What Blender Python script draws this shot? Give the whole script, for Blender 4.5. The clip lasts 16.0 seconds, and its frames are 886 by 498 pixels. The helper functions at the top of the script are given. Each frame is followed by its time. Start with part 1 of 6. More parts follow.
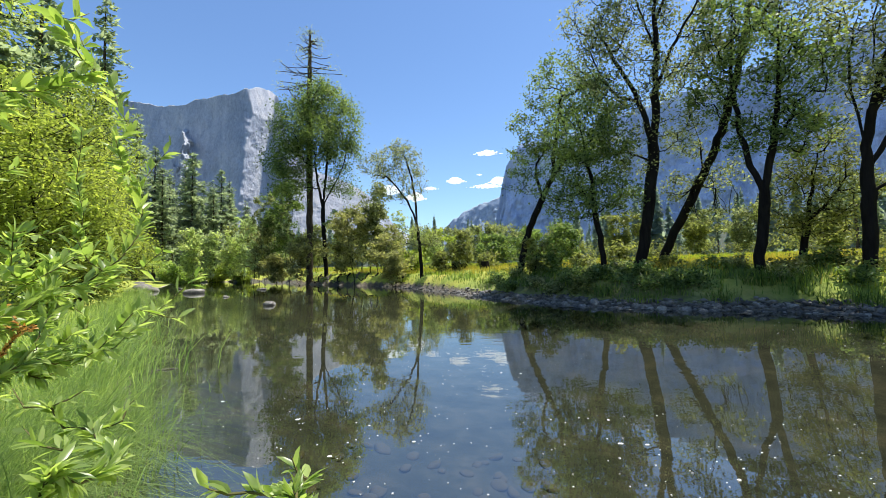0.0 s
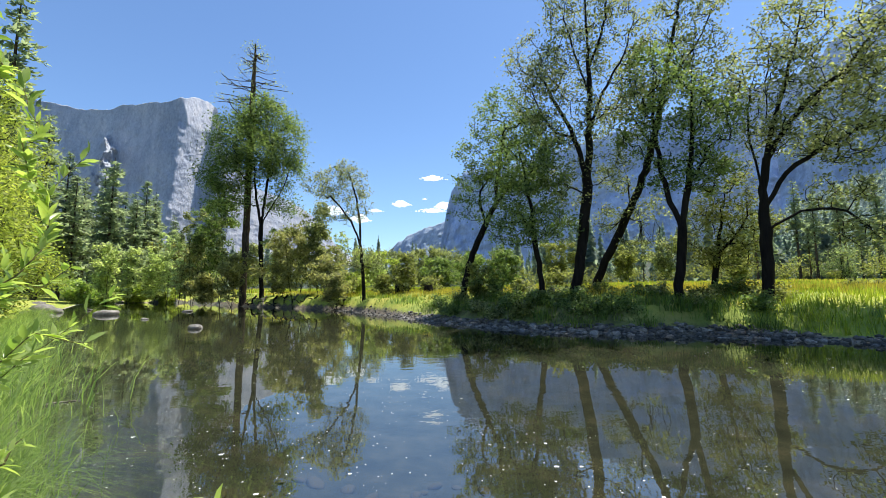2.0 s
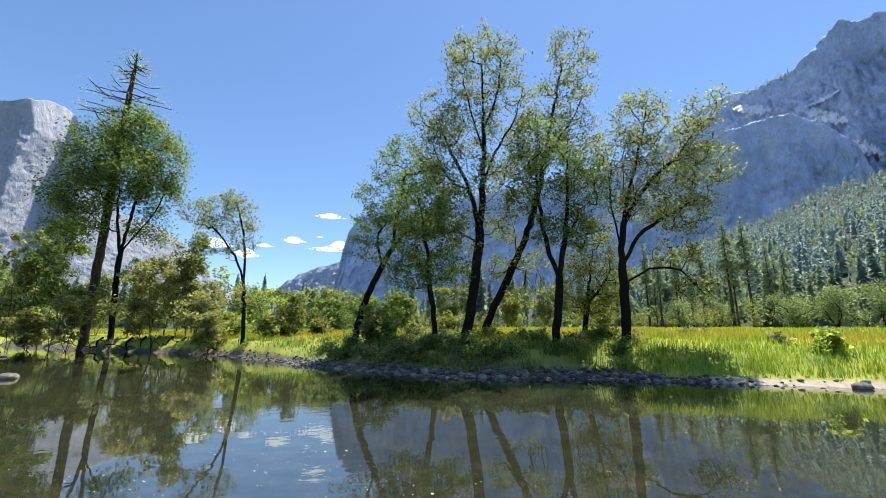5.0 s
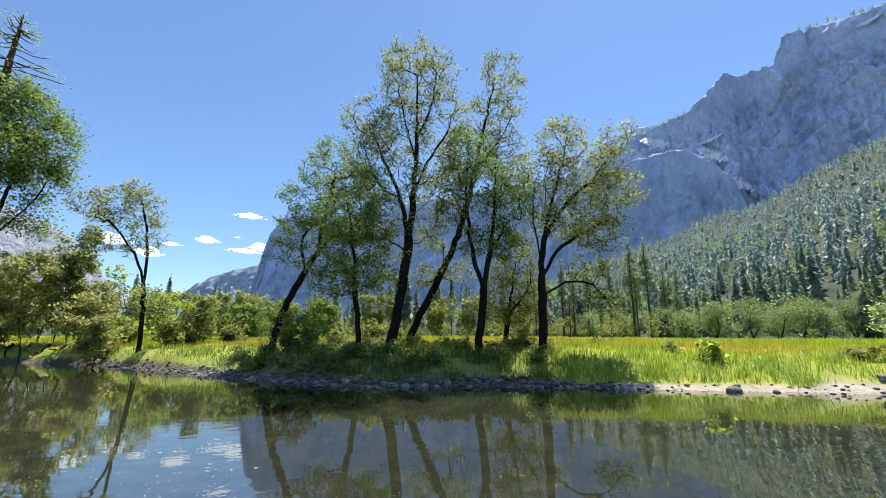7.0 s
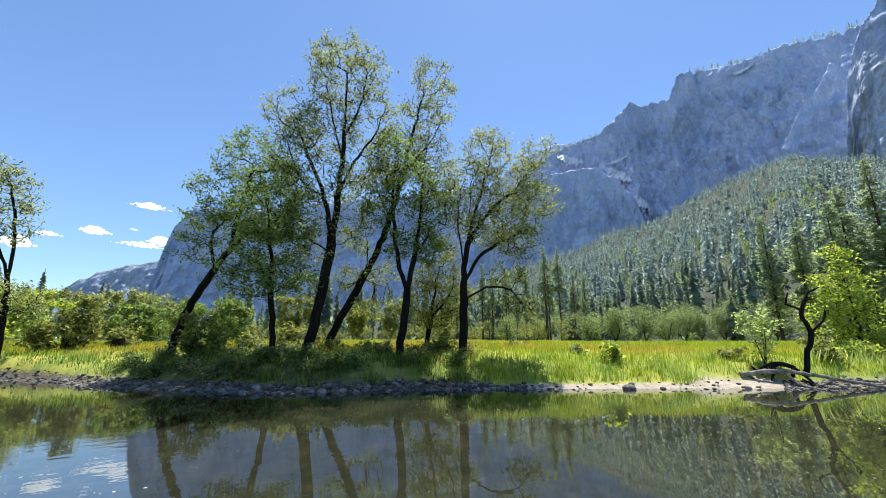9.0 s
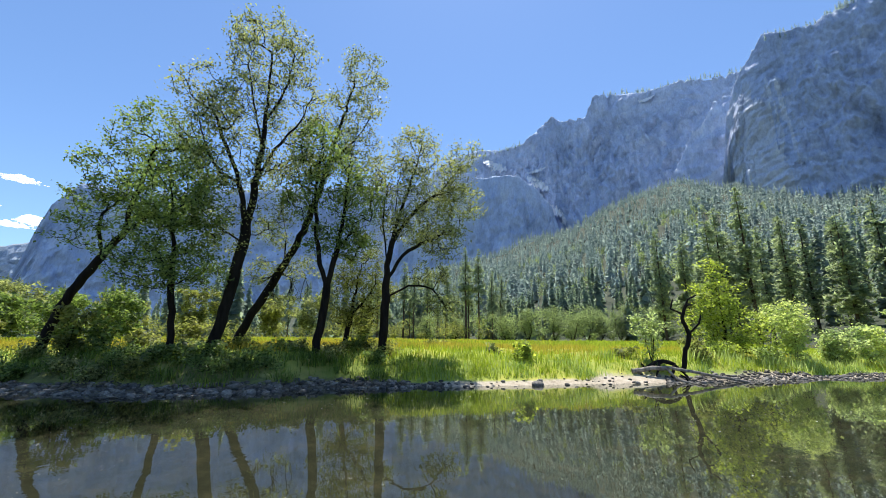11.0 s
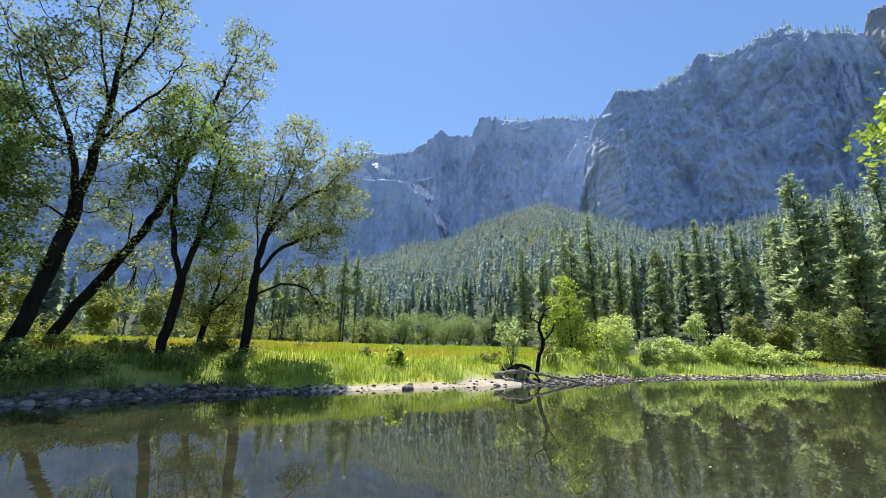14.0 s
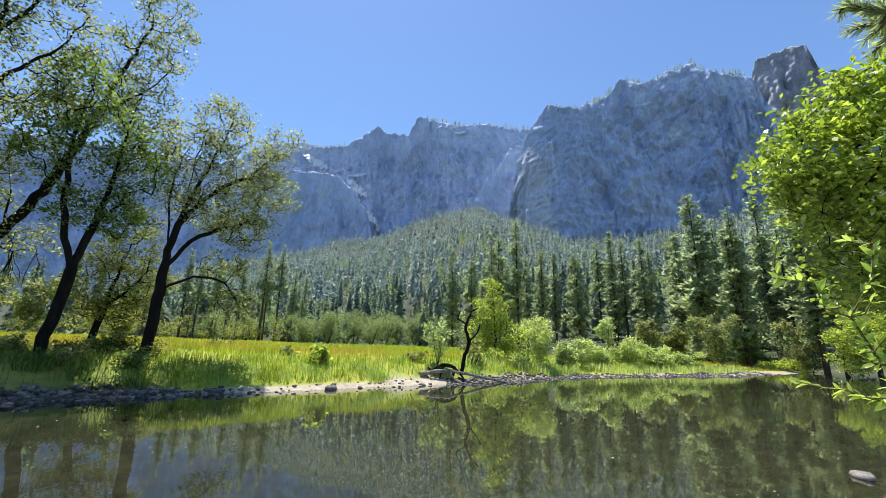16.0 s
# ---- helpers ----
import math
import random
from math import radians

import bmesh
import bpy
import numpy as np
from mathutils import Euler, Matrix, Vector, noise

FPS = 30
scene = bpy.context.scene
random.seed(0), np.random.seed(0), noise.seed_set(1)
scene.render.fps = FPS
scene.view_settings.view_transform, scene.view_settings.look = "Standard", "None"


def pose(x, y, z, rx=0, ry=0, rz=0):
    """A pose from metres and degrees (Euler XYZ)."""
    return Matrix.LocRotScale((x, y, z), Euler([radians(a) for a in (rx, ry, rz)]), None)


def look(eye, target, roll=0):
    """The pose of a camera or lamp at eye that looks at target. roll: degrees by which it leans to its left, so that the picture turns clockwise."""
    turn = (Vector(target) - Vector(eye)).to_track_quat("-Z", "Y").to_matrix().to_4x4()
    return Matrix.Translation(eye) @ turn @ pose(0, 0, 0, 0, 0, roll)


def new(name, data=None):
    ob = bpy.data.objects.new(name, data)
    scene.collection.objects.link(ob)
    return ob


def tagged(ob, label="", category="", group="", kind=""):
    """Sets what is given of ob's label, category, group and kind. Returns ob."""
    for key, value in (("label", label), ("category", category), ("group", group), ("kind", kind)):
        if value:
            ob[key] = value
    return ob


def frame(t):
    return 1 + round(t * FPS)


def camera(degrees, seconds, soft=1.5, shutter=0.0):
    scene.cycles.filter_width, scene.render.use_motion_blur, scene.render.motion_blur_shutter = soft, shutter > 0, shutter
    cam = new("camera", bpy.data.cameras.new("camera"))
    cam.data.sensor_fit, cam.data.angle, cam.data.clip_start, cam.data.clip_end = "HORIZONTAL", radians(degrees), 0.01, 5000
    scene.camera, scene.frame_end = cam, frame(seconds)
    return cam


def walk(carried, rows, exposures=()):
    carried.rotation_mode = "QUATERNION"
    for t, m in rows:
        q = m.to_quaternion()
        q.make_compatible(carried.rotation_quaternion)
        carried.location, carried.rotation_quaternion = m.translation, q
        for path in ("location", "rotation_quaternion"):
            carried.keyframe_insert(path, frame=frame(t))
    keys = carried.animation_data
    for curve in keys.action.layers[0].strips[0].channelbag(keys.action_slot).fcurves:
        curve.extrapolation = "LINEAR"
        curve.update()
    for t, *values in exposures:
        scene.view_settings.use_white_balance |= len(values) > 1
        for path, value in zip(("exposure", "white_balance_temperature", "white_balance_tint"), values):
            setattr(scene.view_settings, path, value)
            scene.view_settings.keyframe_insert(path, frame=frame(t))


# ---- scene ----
cam = camera(94.5, 16.0, soft=0.6)
PATH = [
    (0, pose(0, 0, 1.6, 92.95, 0.94, 0.00)),
    (0.5, pose(0, 0, 1.6, 93.47, 0.81, -1.90)),
    (1, pose(0, 0, 1.6, 94.18, 0.67, -3.83)),
    (1.5, pose(0, 0, 1.6, 95.05, 0.39, -5.78)),
    (2, pose(0, 0, 1.6, 96.15, 0.11, -7.89)),
    (2.5, pose(0, 0, 1.6, 97.36, -0.20, -10.25)),
    (3, pose(0, 0, 1.6, 98.63, -0.46, -12.75)),
    (3.5, pose(0, 0, 1.6, 99.85, -0.62, -15.32)),
    (4, pose(0, 0, 1.6, 100.90, -0.54, -17.78)),
    (6.5, pose(0, 0, 1.6, 103.19, -0.47, -30.06)),
    (7, pose(0, 0, 1.6, 103.36, -0.57, -32.85)),
    (7.5, pose(0, 0, 1.6, 103.50, -0.61, -35.61)),
    (8, pose(0, 0, 1.6, 103.61, -0.43, -38.33)),
    (8.5, pose(0, 0, 1.6, 103.77, -0.30, -40.94)),
    (9, pose(0, 0, 1.6, 103.89, -0.18, -43.54)),
    (11.5, pose(0, 0, 1.6, 103.65, -0.38, -57.27)),
    (12, pose(0, 0, 1.6, 103.62, -0.42, -60.07)),
    (12.5, pose(0, 0, 1.6, 103.74, -0.61, -62.85)),
    (13, pose(0, 0, 1.6, 103.98, -0.78, -65.72)),
    (13.5, pose(0, 0, 1.6, 104.23, -0.80, -68.57)),
    (14, pose(0, 0, 1.6, 104.43, -0.88, -71.52)),
    (14.5, pose(0, 0, 1.6, 104.52, -0.78, -74.42)),
    (15, pose(0, 0, 1.6, 104.55, -0.86, -77.09)),
    (15.5, pose(0, 0, 1.6, 104.53, -0.97, -79.43)),
    (16, pose(0, 0, 1.6, 104.54, -1.09, -81.41)),
]
walk(cam, PATH)

# ---- world, sun ----
SUN_AZ, SUN_EL = 59.0, 70.0
world = bpy.data.worlds.new("sky")
scene.world = world
world.use_nodes = True
wn = world.node_tree.nodes
sky = wn.new("ShaderNodeTexSky")
sky.sky_type = "NISHITA"
sky.sun_disc = False
sky.sun_elevation = radians(SUN_EL)
sky.sun_rotation = radians(SUN_AZ)
sky.air_density = 1.0
sky.dust_density = 0.2
sky.ozone_density = 3.5
wn["Background"].inputs["Strength"].default_value = 0.114
tint = wn.new("ShaderNodeMix")
tint.data_type, tint.blend_type = "RGBA", "MULTIPLY"
tint.inputs[0].default_value = 1.0
tint.inputs[7].default_value = (0.89, 1.0, 1.11, 1)
world.node_tree.links.new(sky.outputs[0], tint.inputs[6])
world.node_tree.links.new(tint.outputs[2], wn["Background"].inputs[0])
scene.view_settings.exposure = 0.63


def polar(az, d, z):
    a = radians(az)
    return Vector((d * math.sin(a), d * math.cos(a), z))


def aloft(az_el, d):
    """The point over the ground distance d that is seen from the eye at that bearing and height angle."""
    return polar(az_el[0], d, 1.6 + d * math.tan(radians(az_el[1])))


sun = new("sun", bpy.data.lights.new("sun", "SUN"))
sun.data.energy = 4.9
sun.data.angle = radians(0.53)
sun.data.color = (1.0, 0.95, 0.86)
sun.matrix_world = look(polar(SUN_AZ, 100, 100 * math.tan(radians(SUN_EL))), (0, 0, 0))


# ---- materials ----
def material(name, rough=0.8):
    m = bpy.data.materials.new(name)
    m.use_nodes = True
    b = m.node_tree.nodes["Principled BSDF"]
    b.inputs["Roughness"].default_value = rough
    return m, m.node_tree.nodes, m.node_tree.links, b


def noise_ramp(nodes, links, scale, stops, detail=6, rough=0.6, coords="Object", stretch=None, vector=None):
    tex = nodes.new("ShaderNodeTexNoise")
    tex.inputs["Scale"].default_value = scale
    tex.inputs["Detail"].default_value = detail
    tex.inputs["Roughness"].default_value = rough
    tc = nodes.new("ShaderNodeTexCoord")
    out = tc.outputs[coords] if vector is None else vector
    if stretch:
        mp = nodes.new("ShaderNodeMapping")
        mp.inputs["Scale"].default_value = stretch
        links.new(out, mp.inputs["Vector"])
        out = mp.outputs[0]
    links.new(out, tex.inputs["Vector"])
    ramp = nodes.new("ShaderNodeValToRGB")
    els = ramp.color_ramp.elements
    els[0].position, els[0].color = stops[0][0], (*stops[0][1], 1)
    els[1].position, els[1].color = stops[-1][0], (*stops[-1][1], 1)
    for pos, col in stops[1:-1]:
        e = els.new(pos)
        e.color = (*col, 1)
    links.new(tex.outputs["Fac"], ramp.inputs[0])
    return tex, ramp


def bump(nodes, links, source, bsdf, strength, distance):
    b = nodes.new("ShaderNodeBump")
    b.inputs["Strength"].default_value = strength
    b.inputs["Distance"].default_value = distance
    links.new(source, b.inputs["Height"])
    links.new(b.outputs[0], bsdf.inputs["Normal"])
    return b


def mix_colour(nodes, links, fac, a, b, blend="MIX"):
    m = nodes.new("ShaderNodeMix")
    m.data_type = "RGBA"
    m.blend_type = blend
    if isinstance(fac, float):
        m.inputs[0].default_value = fac
    else:
        links.new(fac, m.inputs[0])
    for s, i in ((a, 6), (b, 7)):
        if isinstance(s, tuple):
            m.inputs[i].default_value = (*s, 1)
        else:
            links.new(s, m.inputs[i])
    return m.outputs[2]


def leaf_material(name, dark, light, glow, see=0.45, rough=0.45, blotch=0.5):
    """Foliage: per-leaf variation in colour, light shining through."""
    m, n, l, b = material(name, rough)
    b.inputs["Specular IOR Level"].default_value = 0.2 if rough > 0.4 else 0.45
    geo = n.new("ShaderNodeNewGeometry")
    ramp = n.new("ShaderNodeValToRGB")
    e = ramp.color_ramp.elements
    e[0].color, e[1].color = (*dark, 1), (*light, 1)
    l.new(geo.outputs["Random Per Island"], ramp.inputs[0])
    tex, blot = noise_ramp(n, l, blotch, [(0.35, (0.72, 0.77, 0.74)), (0.65, (1.18, 1.13, 1.0))], detail=3)
    col = mix_colour(n, l, 1.0, ramp.outputs[0], blot.outputs[0], "MULTIPLY")
    l.new(col, b.inputs["Base Color"])
    tr = n.new("ShaderNodeBsdfTranslucent")
    thru = mix_colour(n, l, 1.0, col, glow, "MULTIPLY")
    l.new(thru, tr.inputs["Color"])
    ms = n.new("ShaderNodeMixShader")
    ms.inputs[0].default_value = see
    l.new(b.outputs[0], ms.inputs[1])
    l.new(tr.outputs[0], ms.inputs[2])
    l.new(ms.outputs[0], n["Material Output"].inputs["Surface"])
    return m


ALDER = leaf_material("alder_leaf", (0.07, 0.088, 0.046), (0.33, 0.355, 0.2), (1.75, 1.8, 1.1), 0.57)
DARK_LEAF = leaf_material("dark_leaf", (0.05, 0.08, 0.035), (0.22, 0.29, 0.125), (1.9, 2.0, 0.95), 0.5)
OLIVE = leaf_material("olive_leaf", (0.075, 0.09, 0.035), (0.27, 0.285, 0.12), (1.8, 1.85, 1.0), 0.52)
YOUNG = leaf_material("young_leaf", (0.14, 0.185, 0.05), (0.43, 0.48, 0.15), (1.75, 1.85, 0.85), 0.58)
WILLOW = leaf_material("willow_leaf", (0.14, 0.215, 0.06), (0.41, 0.49, 0.2), (1.85, 1.95, 0.9), 0.52, 0.32)
FRESH = leaf_material("fresh_leaf", (0.09, 0.13, 0.03), (0.36, 0.42, 0.12), (1.75, 1.95, 0.8), 0.5, 0.35)
SCRUB = leaf_material("scrub_leaf", (0.24, 0.29, 0.12), (0.54, 0.585, 0.31), (1.55, 1.65, 1.0), 0.6)
SILVER = leaf_material("silver_leaf", (0.21, 0.25, 0.14), (0.48, 0.525, 0.33), (1.6, 1.75, 1.05), 0.6)
NEEDLE = leaf_material("needles", (0.13, 0.16, 0.125), (0.35, 0.39, 0.285), (1.75, 1.9, 1.3), 0.55, 0.7)
# slightly blued needles: some valley haze is put into the colour
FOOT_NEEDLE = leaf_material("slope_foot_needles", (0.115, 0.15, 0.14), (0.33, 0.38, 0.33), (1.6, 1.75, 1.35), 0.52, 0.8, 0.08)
THICKET = leaf_material("thicket_leaf", (0.13, 0.135, 0.065), (0.36, 0.36, 0.19), (1.7, 1.75, 1.0), 0.55)
BANK_LEAF = leaf_material("bank_alder_leaf", (0.125, 0.165, 0.045), (0.43, 0.47, 0.15), (1.75, 1.85, 0.85), 0.57)
OAK = leaf_material("oak_leaf", (0.09, 0.12, 0.07), (0.29, 0.345, 0.195), (1.7, 1.85, 1.1), 0.52)
# distant haze over the slope forest is put into this paler, bluer colour
HAZED_NEEDLE = leaf_material("hazed_needles", (0.155, 0.205, 0.23), (0.41, 0.465, 0.46), (1.5, 1.6, 1.5), 0.52, 0.9, 0.06)
GRASS = leaf_material("grass_blade", (0.16, 0.22, 0.03), (0.4, 0.44, 0.09), (1.8, 1.9, 0.9), 0.5, 0.5)
SEDGE = leaf_material("sedge_blade", (0.1, 0.165, 0.055), (0.33, 0.41, 0.165), (1.8, 1.95, 1.05), 0.5, 0.4)
GOLD = leaf_material("dry_grass", (0.36, 0.31, 0.06), (0.56, 0.5, 0.12), (1.5, 1.4, 0.9), 0.45, 0.6)


def bark_material(name, dark, light):
    m, n, l, b = material(name, 0.9)
    b.inputs["Specular IOR Level"].default_value = 0.15
    tex, ramp = noise_ramp(n, l, 6.0, [(0.35, dark), (0.7, light)], stretch=(1, 1, 0.18))
    fine, spots = noise_ramp(n, l, 1.3, [(0.4, (0.75, 0.75, 0.75)), (0.7, (1.2, 1.18, 1.1))])
    l.new(mix_colour(n, l, 1.0, ramp.outputs[0], spots.outputs[0], "MULTIPLY"), b.inputs["Base Color"])
    bump(n, l, tex.outputs["Fac"], b, 0.7, 0.04)
    return m


# bark set near black: the trunks' backlit shade is put into the colour
BARK = bark_material("backlit_bark", (0.006, 0.005, 0.0045), (0.02, 0.017, 0.0145))
PINE_BARK = bark_material("pine_bark", (0.035, 0.027, 0.021), (0.12, 0.09, 0.07))
GREY_WOOD = bark_material("weathered_wood", (0.13, 0.115, 0.1), (0.36, 0.33, 0.29))


def rock_material():
    m, n, l, b = material("river_rock", 0.75)
    tex, ramp = noise_ramp(n, l, 3.0, [(0.3, (0.11, 0.1, 0.088)), (0.55, (0.26, 0.24, 0.21)), (0.75, (0.44, 0.41, 0.36))])
    info = n.new("ShaderNodeObjectInfo")
    geo = n.new("ShaderNodeNewGeometry")
    add = n.new("ShaderNodeMath")
    add.operation = "ADD"
    l.new(info.outputs["Random"], add.inputs[0])
    l.new(geo.outputs["Random Per Island"], add.inputs[1])
    mr = n.new("ShaderNodeMapRange")
    mr.inputs[1].default_value, mr.inputs[2].default_value = 0.0, 2.0
    mr.inputs[3].default_value, mr.inputs[4].default_value = 0.08, 1.05
    l.new(add.outputs[0], mr.inputs[0])
    l.new(mix_colour(n, l, 1.0, ramp.outputs[0], mr.outputs[0], "MULTIPLY"), b.inputs["Base Color"])
    fine, _ = noise_ramp(n, l, 20.0, [(0.3, (0, 0, 0)), (0.7, (1, 1, 1))])
    bump(n, l, fine.outputs["Fac"], b, 0.4, 0.03)
    return m


ROCK = rock_material()


def cliff_material(name, dark, mid, pale, grain=1.0, green=0.0, tall=0.22):
    """Weathered granite: broad blotches, tall water streaks, fine fractured grain."""
    m, n, l, b = material(name, 0.9)
    tex, ramp = noise_ramp(n, l, 0.012 * grain, [(0.34, dark), (0.52, mid), (0.7, pale)], detail=14, rough=0.72, stretch=(1, 1, 0.55))
    streak, sramp = noise_ramp(n, l, 0.05 * grain, [(0.32, (0.78, 0.79, 0.82)), (0.5, (1.0, 1.0, 1.0)), (0.7, (1.16, 1.15, 1.12))], detail=10, rough=0.75, stretch=(1, 1, tall))
    col = mix_colour(n, l, 1.0, ramp.outputs[0], sramp.outputs[0], "MULTIPLY")
    fine, framp = noise_ramp(n, l, 0.22 * grain, [(0.3, (0.72, 0.73, 0.76)), (0.5, (1.0, 1.0, 1.0)), (0.7, (1.22, 1.2, 1.16))], detail=8, rough=0.7, stretch=(1, 1, 0.6))
    col = mix_colour(n, l, 0.8, col, framp.outputs[0], "MULTIPLY")
    scar, sc = noise_ramp(n, l, 0.035 * grain, [(0.6, (0, 0, 0)), (0.68, (0.75, 0.75, 0.75))], detail=9, rough=0.65, stretch=(1, 1, 0.5))
    col = mix_colour(n, l, sc.outputs[0], col, tuple(min(0.9, c * 1.12) for c in pale))
    if green:
        geo = n.new("ShaderNodeNewGeometry")
        sep = n.new("ShaderNodeSeparateXYZ")
        l.new(geo.outputs["Normal"], sep.inputs[0])
        mr = n.new("ShaderNodeMapRange")
        mr.inputs[1].default_value, mr.inputs[2].default_value = 0.45, 0.75
        mr.inputs[4].default_value = green
        l.new(sep.outputs[2], mr.inputs[0])
        col = mix_colour(n, l, mr.outputs[0], col, (0.26, 0.32, 0.34))
    l.new(col, b.inputs["Base Color"])
    crag, _ = noise_ramp(n, l, 0.1 * grain, [(0.3, (0, 0, 0)), (0.7, (1, 1, 1))], detail=10, rough=0.7, stretch=(1, 1, 0.6))
    bump(n, l, crag.outputs["Fac"], b, 0.85, 6.0 / grain)
    return m


# darker sedge for below the bank trees: their shade is put into the colour
SHADED_SEDGE = leaf_material("shaded_sedge_blade", (0.05, 0.085, 0.022), (0.18, 0.25, 0.06), (1.7, 1.9, 0.9), 0.4, 0.5)
# darker tones lean blue: haze over the shaded face is put into them
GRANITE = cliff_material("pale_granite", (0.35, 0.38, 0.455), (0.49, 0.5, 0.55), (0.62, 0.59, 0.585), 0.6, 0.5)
# blue air haze before these walls is put into the rock's base colour
HAZED_ROCK = cliff_material("hazed_cliff", (0.38, 0.465, 0.65), (0.53, 0.615, 0.81), (0.64, 0.71, 0.86), 1.0, 0.2)
# paler columned rock, with the same blue haze put into its colour
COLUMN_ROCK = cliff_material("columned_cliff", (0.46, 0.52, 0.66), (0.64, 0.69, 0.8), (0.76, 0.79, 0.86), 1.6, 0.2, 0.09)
SUMMIT = cliff_material("summit_rock", (0.24, 0.25, 0.29), (0.34, 0.35, 0.39), (0.45, 0.45, 0.47), 1.0, 0.3)
# blue-grey of distance: the haze is put into the hills' colour
HAZED_HILL = cliff_material("hazed_hill", (0.26, 0.33, 0.42), (0.36, 0.43, 0.53), (0.46, 0.52, 0.61), 0.6, 0.5)


def ground_material():
    """Silt bed under the river, gravel at its edge, turf and dry meadow further out, forest litter darkened for tree
    shade up the slope.
    """
    m, n, l, b = material("valley_ground", 0.95)
    att = n.new("ShaderNodeAttribute")
    att.attribute_name = "bank"
    far = n.new("ShaderNodeAttribute")
    far.attribute_name = "slope"
    t1, gravel = noise_ramp(n, l, 9.0, [(0.3, (0.035, 0.028, 0.02)), (0.5, (0.1, 0.082, 0.06)), (0.72, (0.26, 0.225, 0.175))], detail=8, rough=0.75)
    t2, turf = noise_ramp(n, l, 0.35, [(0.3, (0.13, 0.19, 0.03)), (0.48, (0.27, 0.33, 0.045)), (0.6, (0.42, 0.4, 0.07)), (0.75, (0.5, 0.38, 0.09))], detail=10, rough=0.7)
    # dark forest floor: shade below the trees is put into this ramp
    t4, litter = noise_ramp(n, l, 0.05, [(0.35, (0.025, 0.036, 0.02)), (0.6, (0.05, 0.062, 0.035)), (0.75, (0.1, 0.09, 0.06))], detail=10, rough=0.7)
    t3, bed = noise_ramp(n, l, 1.6, [(0.3, (0.04, 0.044, 0.034)), (0.5, (0.088, 0.09, 0.07)), (0.7, (0.18, 0.155, 0.115))], detail=9, rough=0.7)

    def band(lo, hi, src):
        mr = n.new("ShaderNodeMapRange")
        mr.inputs[1].default_value, mr.inputs[2].default_value = lo, hi
        l.new(src, mr.inputs[0])
        return mr.outputs[0]

    wob = n.new("ShaderNodeMath")
    wob.operation = "MULTIPLY_ADD"
    l.new(t1.outputs["Fac"], wob.inputs[0])
    wob.inputs[1].default_value = 1.6
    l.new(att.outputs["Fac"], wob.inputs[2])
    t5, grit = noise_ramp(n, l, 2.2, [(0.3, (0.27, 0.22, 0.16)), (0.5, (0.42, 0.36, 0.275)), (0.72, (0.55, 0.49, 0.39))], detail=10, rough=0.75)
    sandy = n.new("ShaderNodeAttribute")
    sandy.attribute_name = "sand"
    loose = mix_colour(n, l, sandy.outputs["Fac"], gravel.outputs[0], grit.outputs[0])
    col = mix_colour(n, l, band(0.6, 0.9, wob.outputs[0]), bed.outputs[0], loose)
    col = mix_colour(n, l, band(1.75, 2.2, wob.outputs[0]), col, turf.outputs[0])
    col = mix_colour(n, l, band(0.1, 0.9, far.outputs["Fac"]), col, litter.outputs[0])
    # leaf litter and dirt, with the bank trees' shade put into the dark tones
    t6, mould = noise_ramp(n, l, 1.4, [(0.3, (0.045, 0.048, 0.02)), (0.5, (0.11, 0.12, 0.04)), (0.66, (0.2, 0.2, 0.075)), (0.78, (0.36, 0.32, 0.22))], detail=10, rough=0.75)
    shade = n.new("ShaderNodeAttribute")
    shade.attribute_name = "shaded_mould"
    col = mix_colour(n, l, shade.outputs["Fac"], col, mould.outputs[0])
    l.new(col, b.inputs["Base Color"])
    bump(n, l, t1.outputs["Fac"], b, 0.6, 0.06)
    return m


GROUND = ground_material()


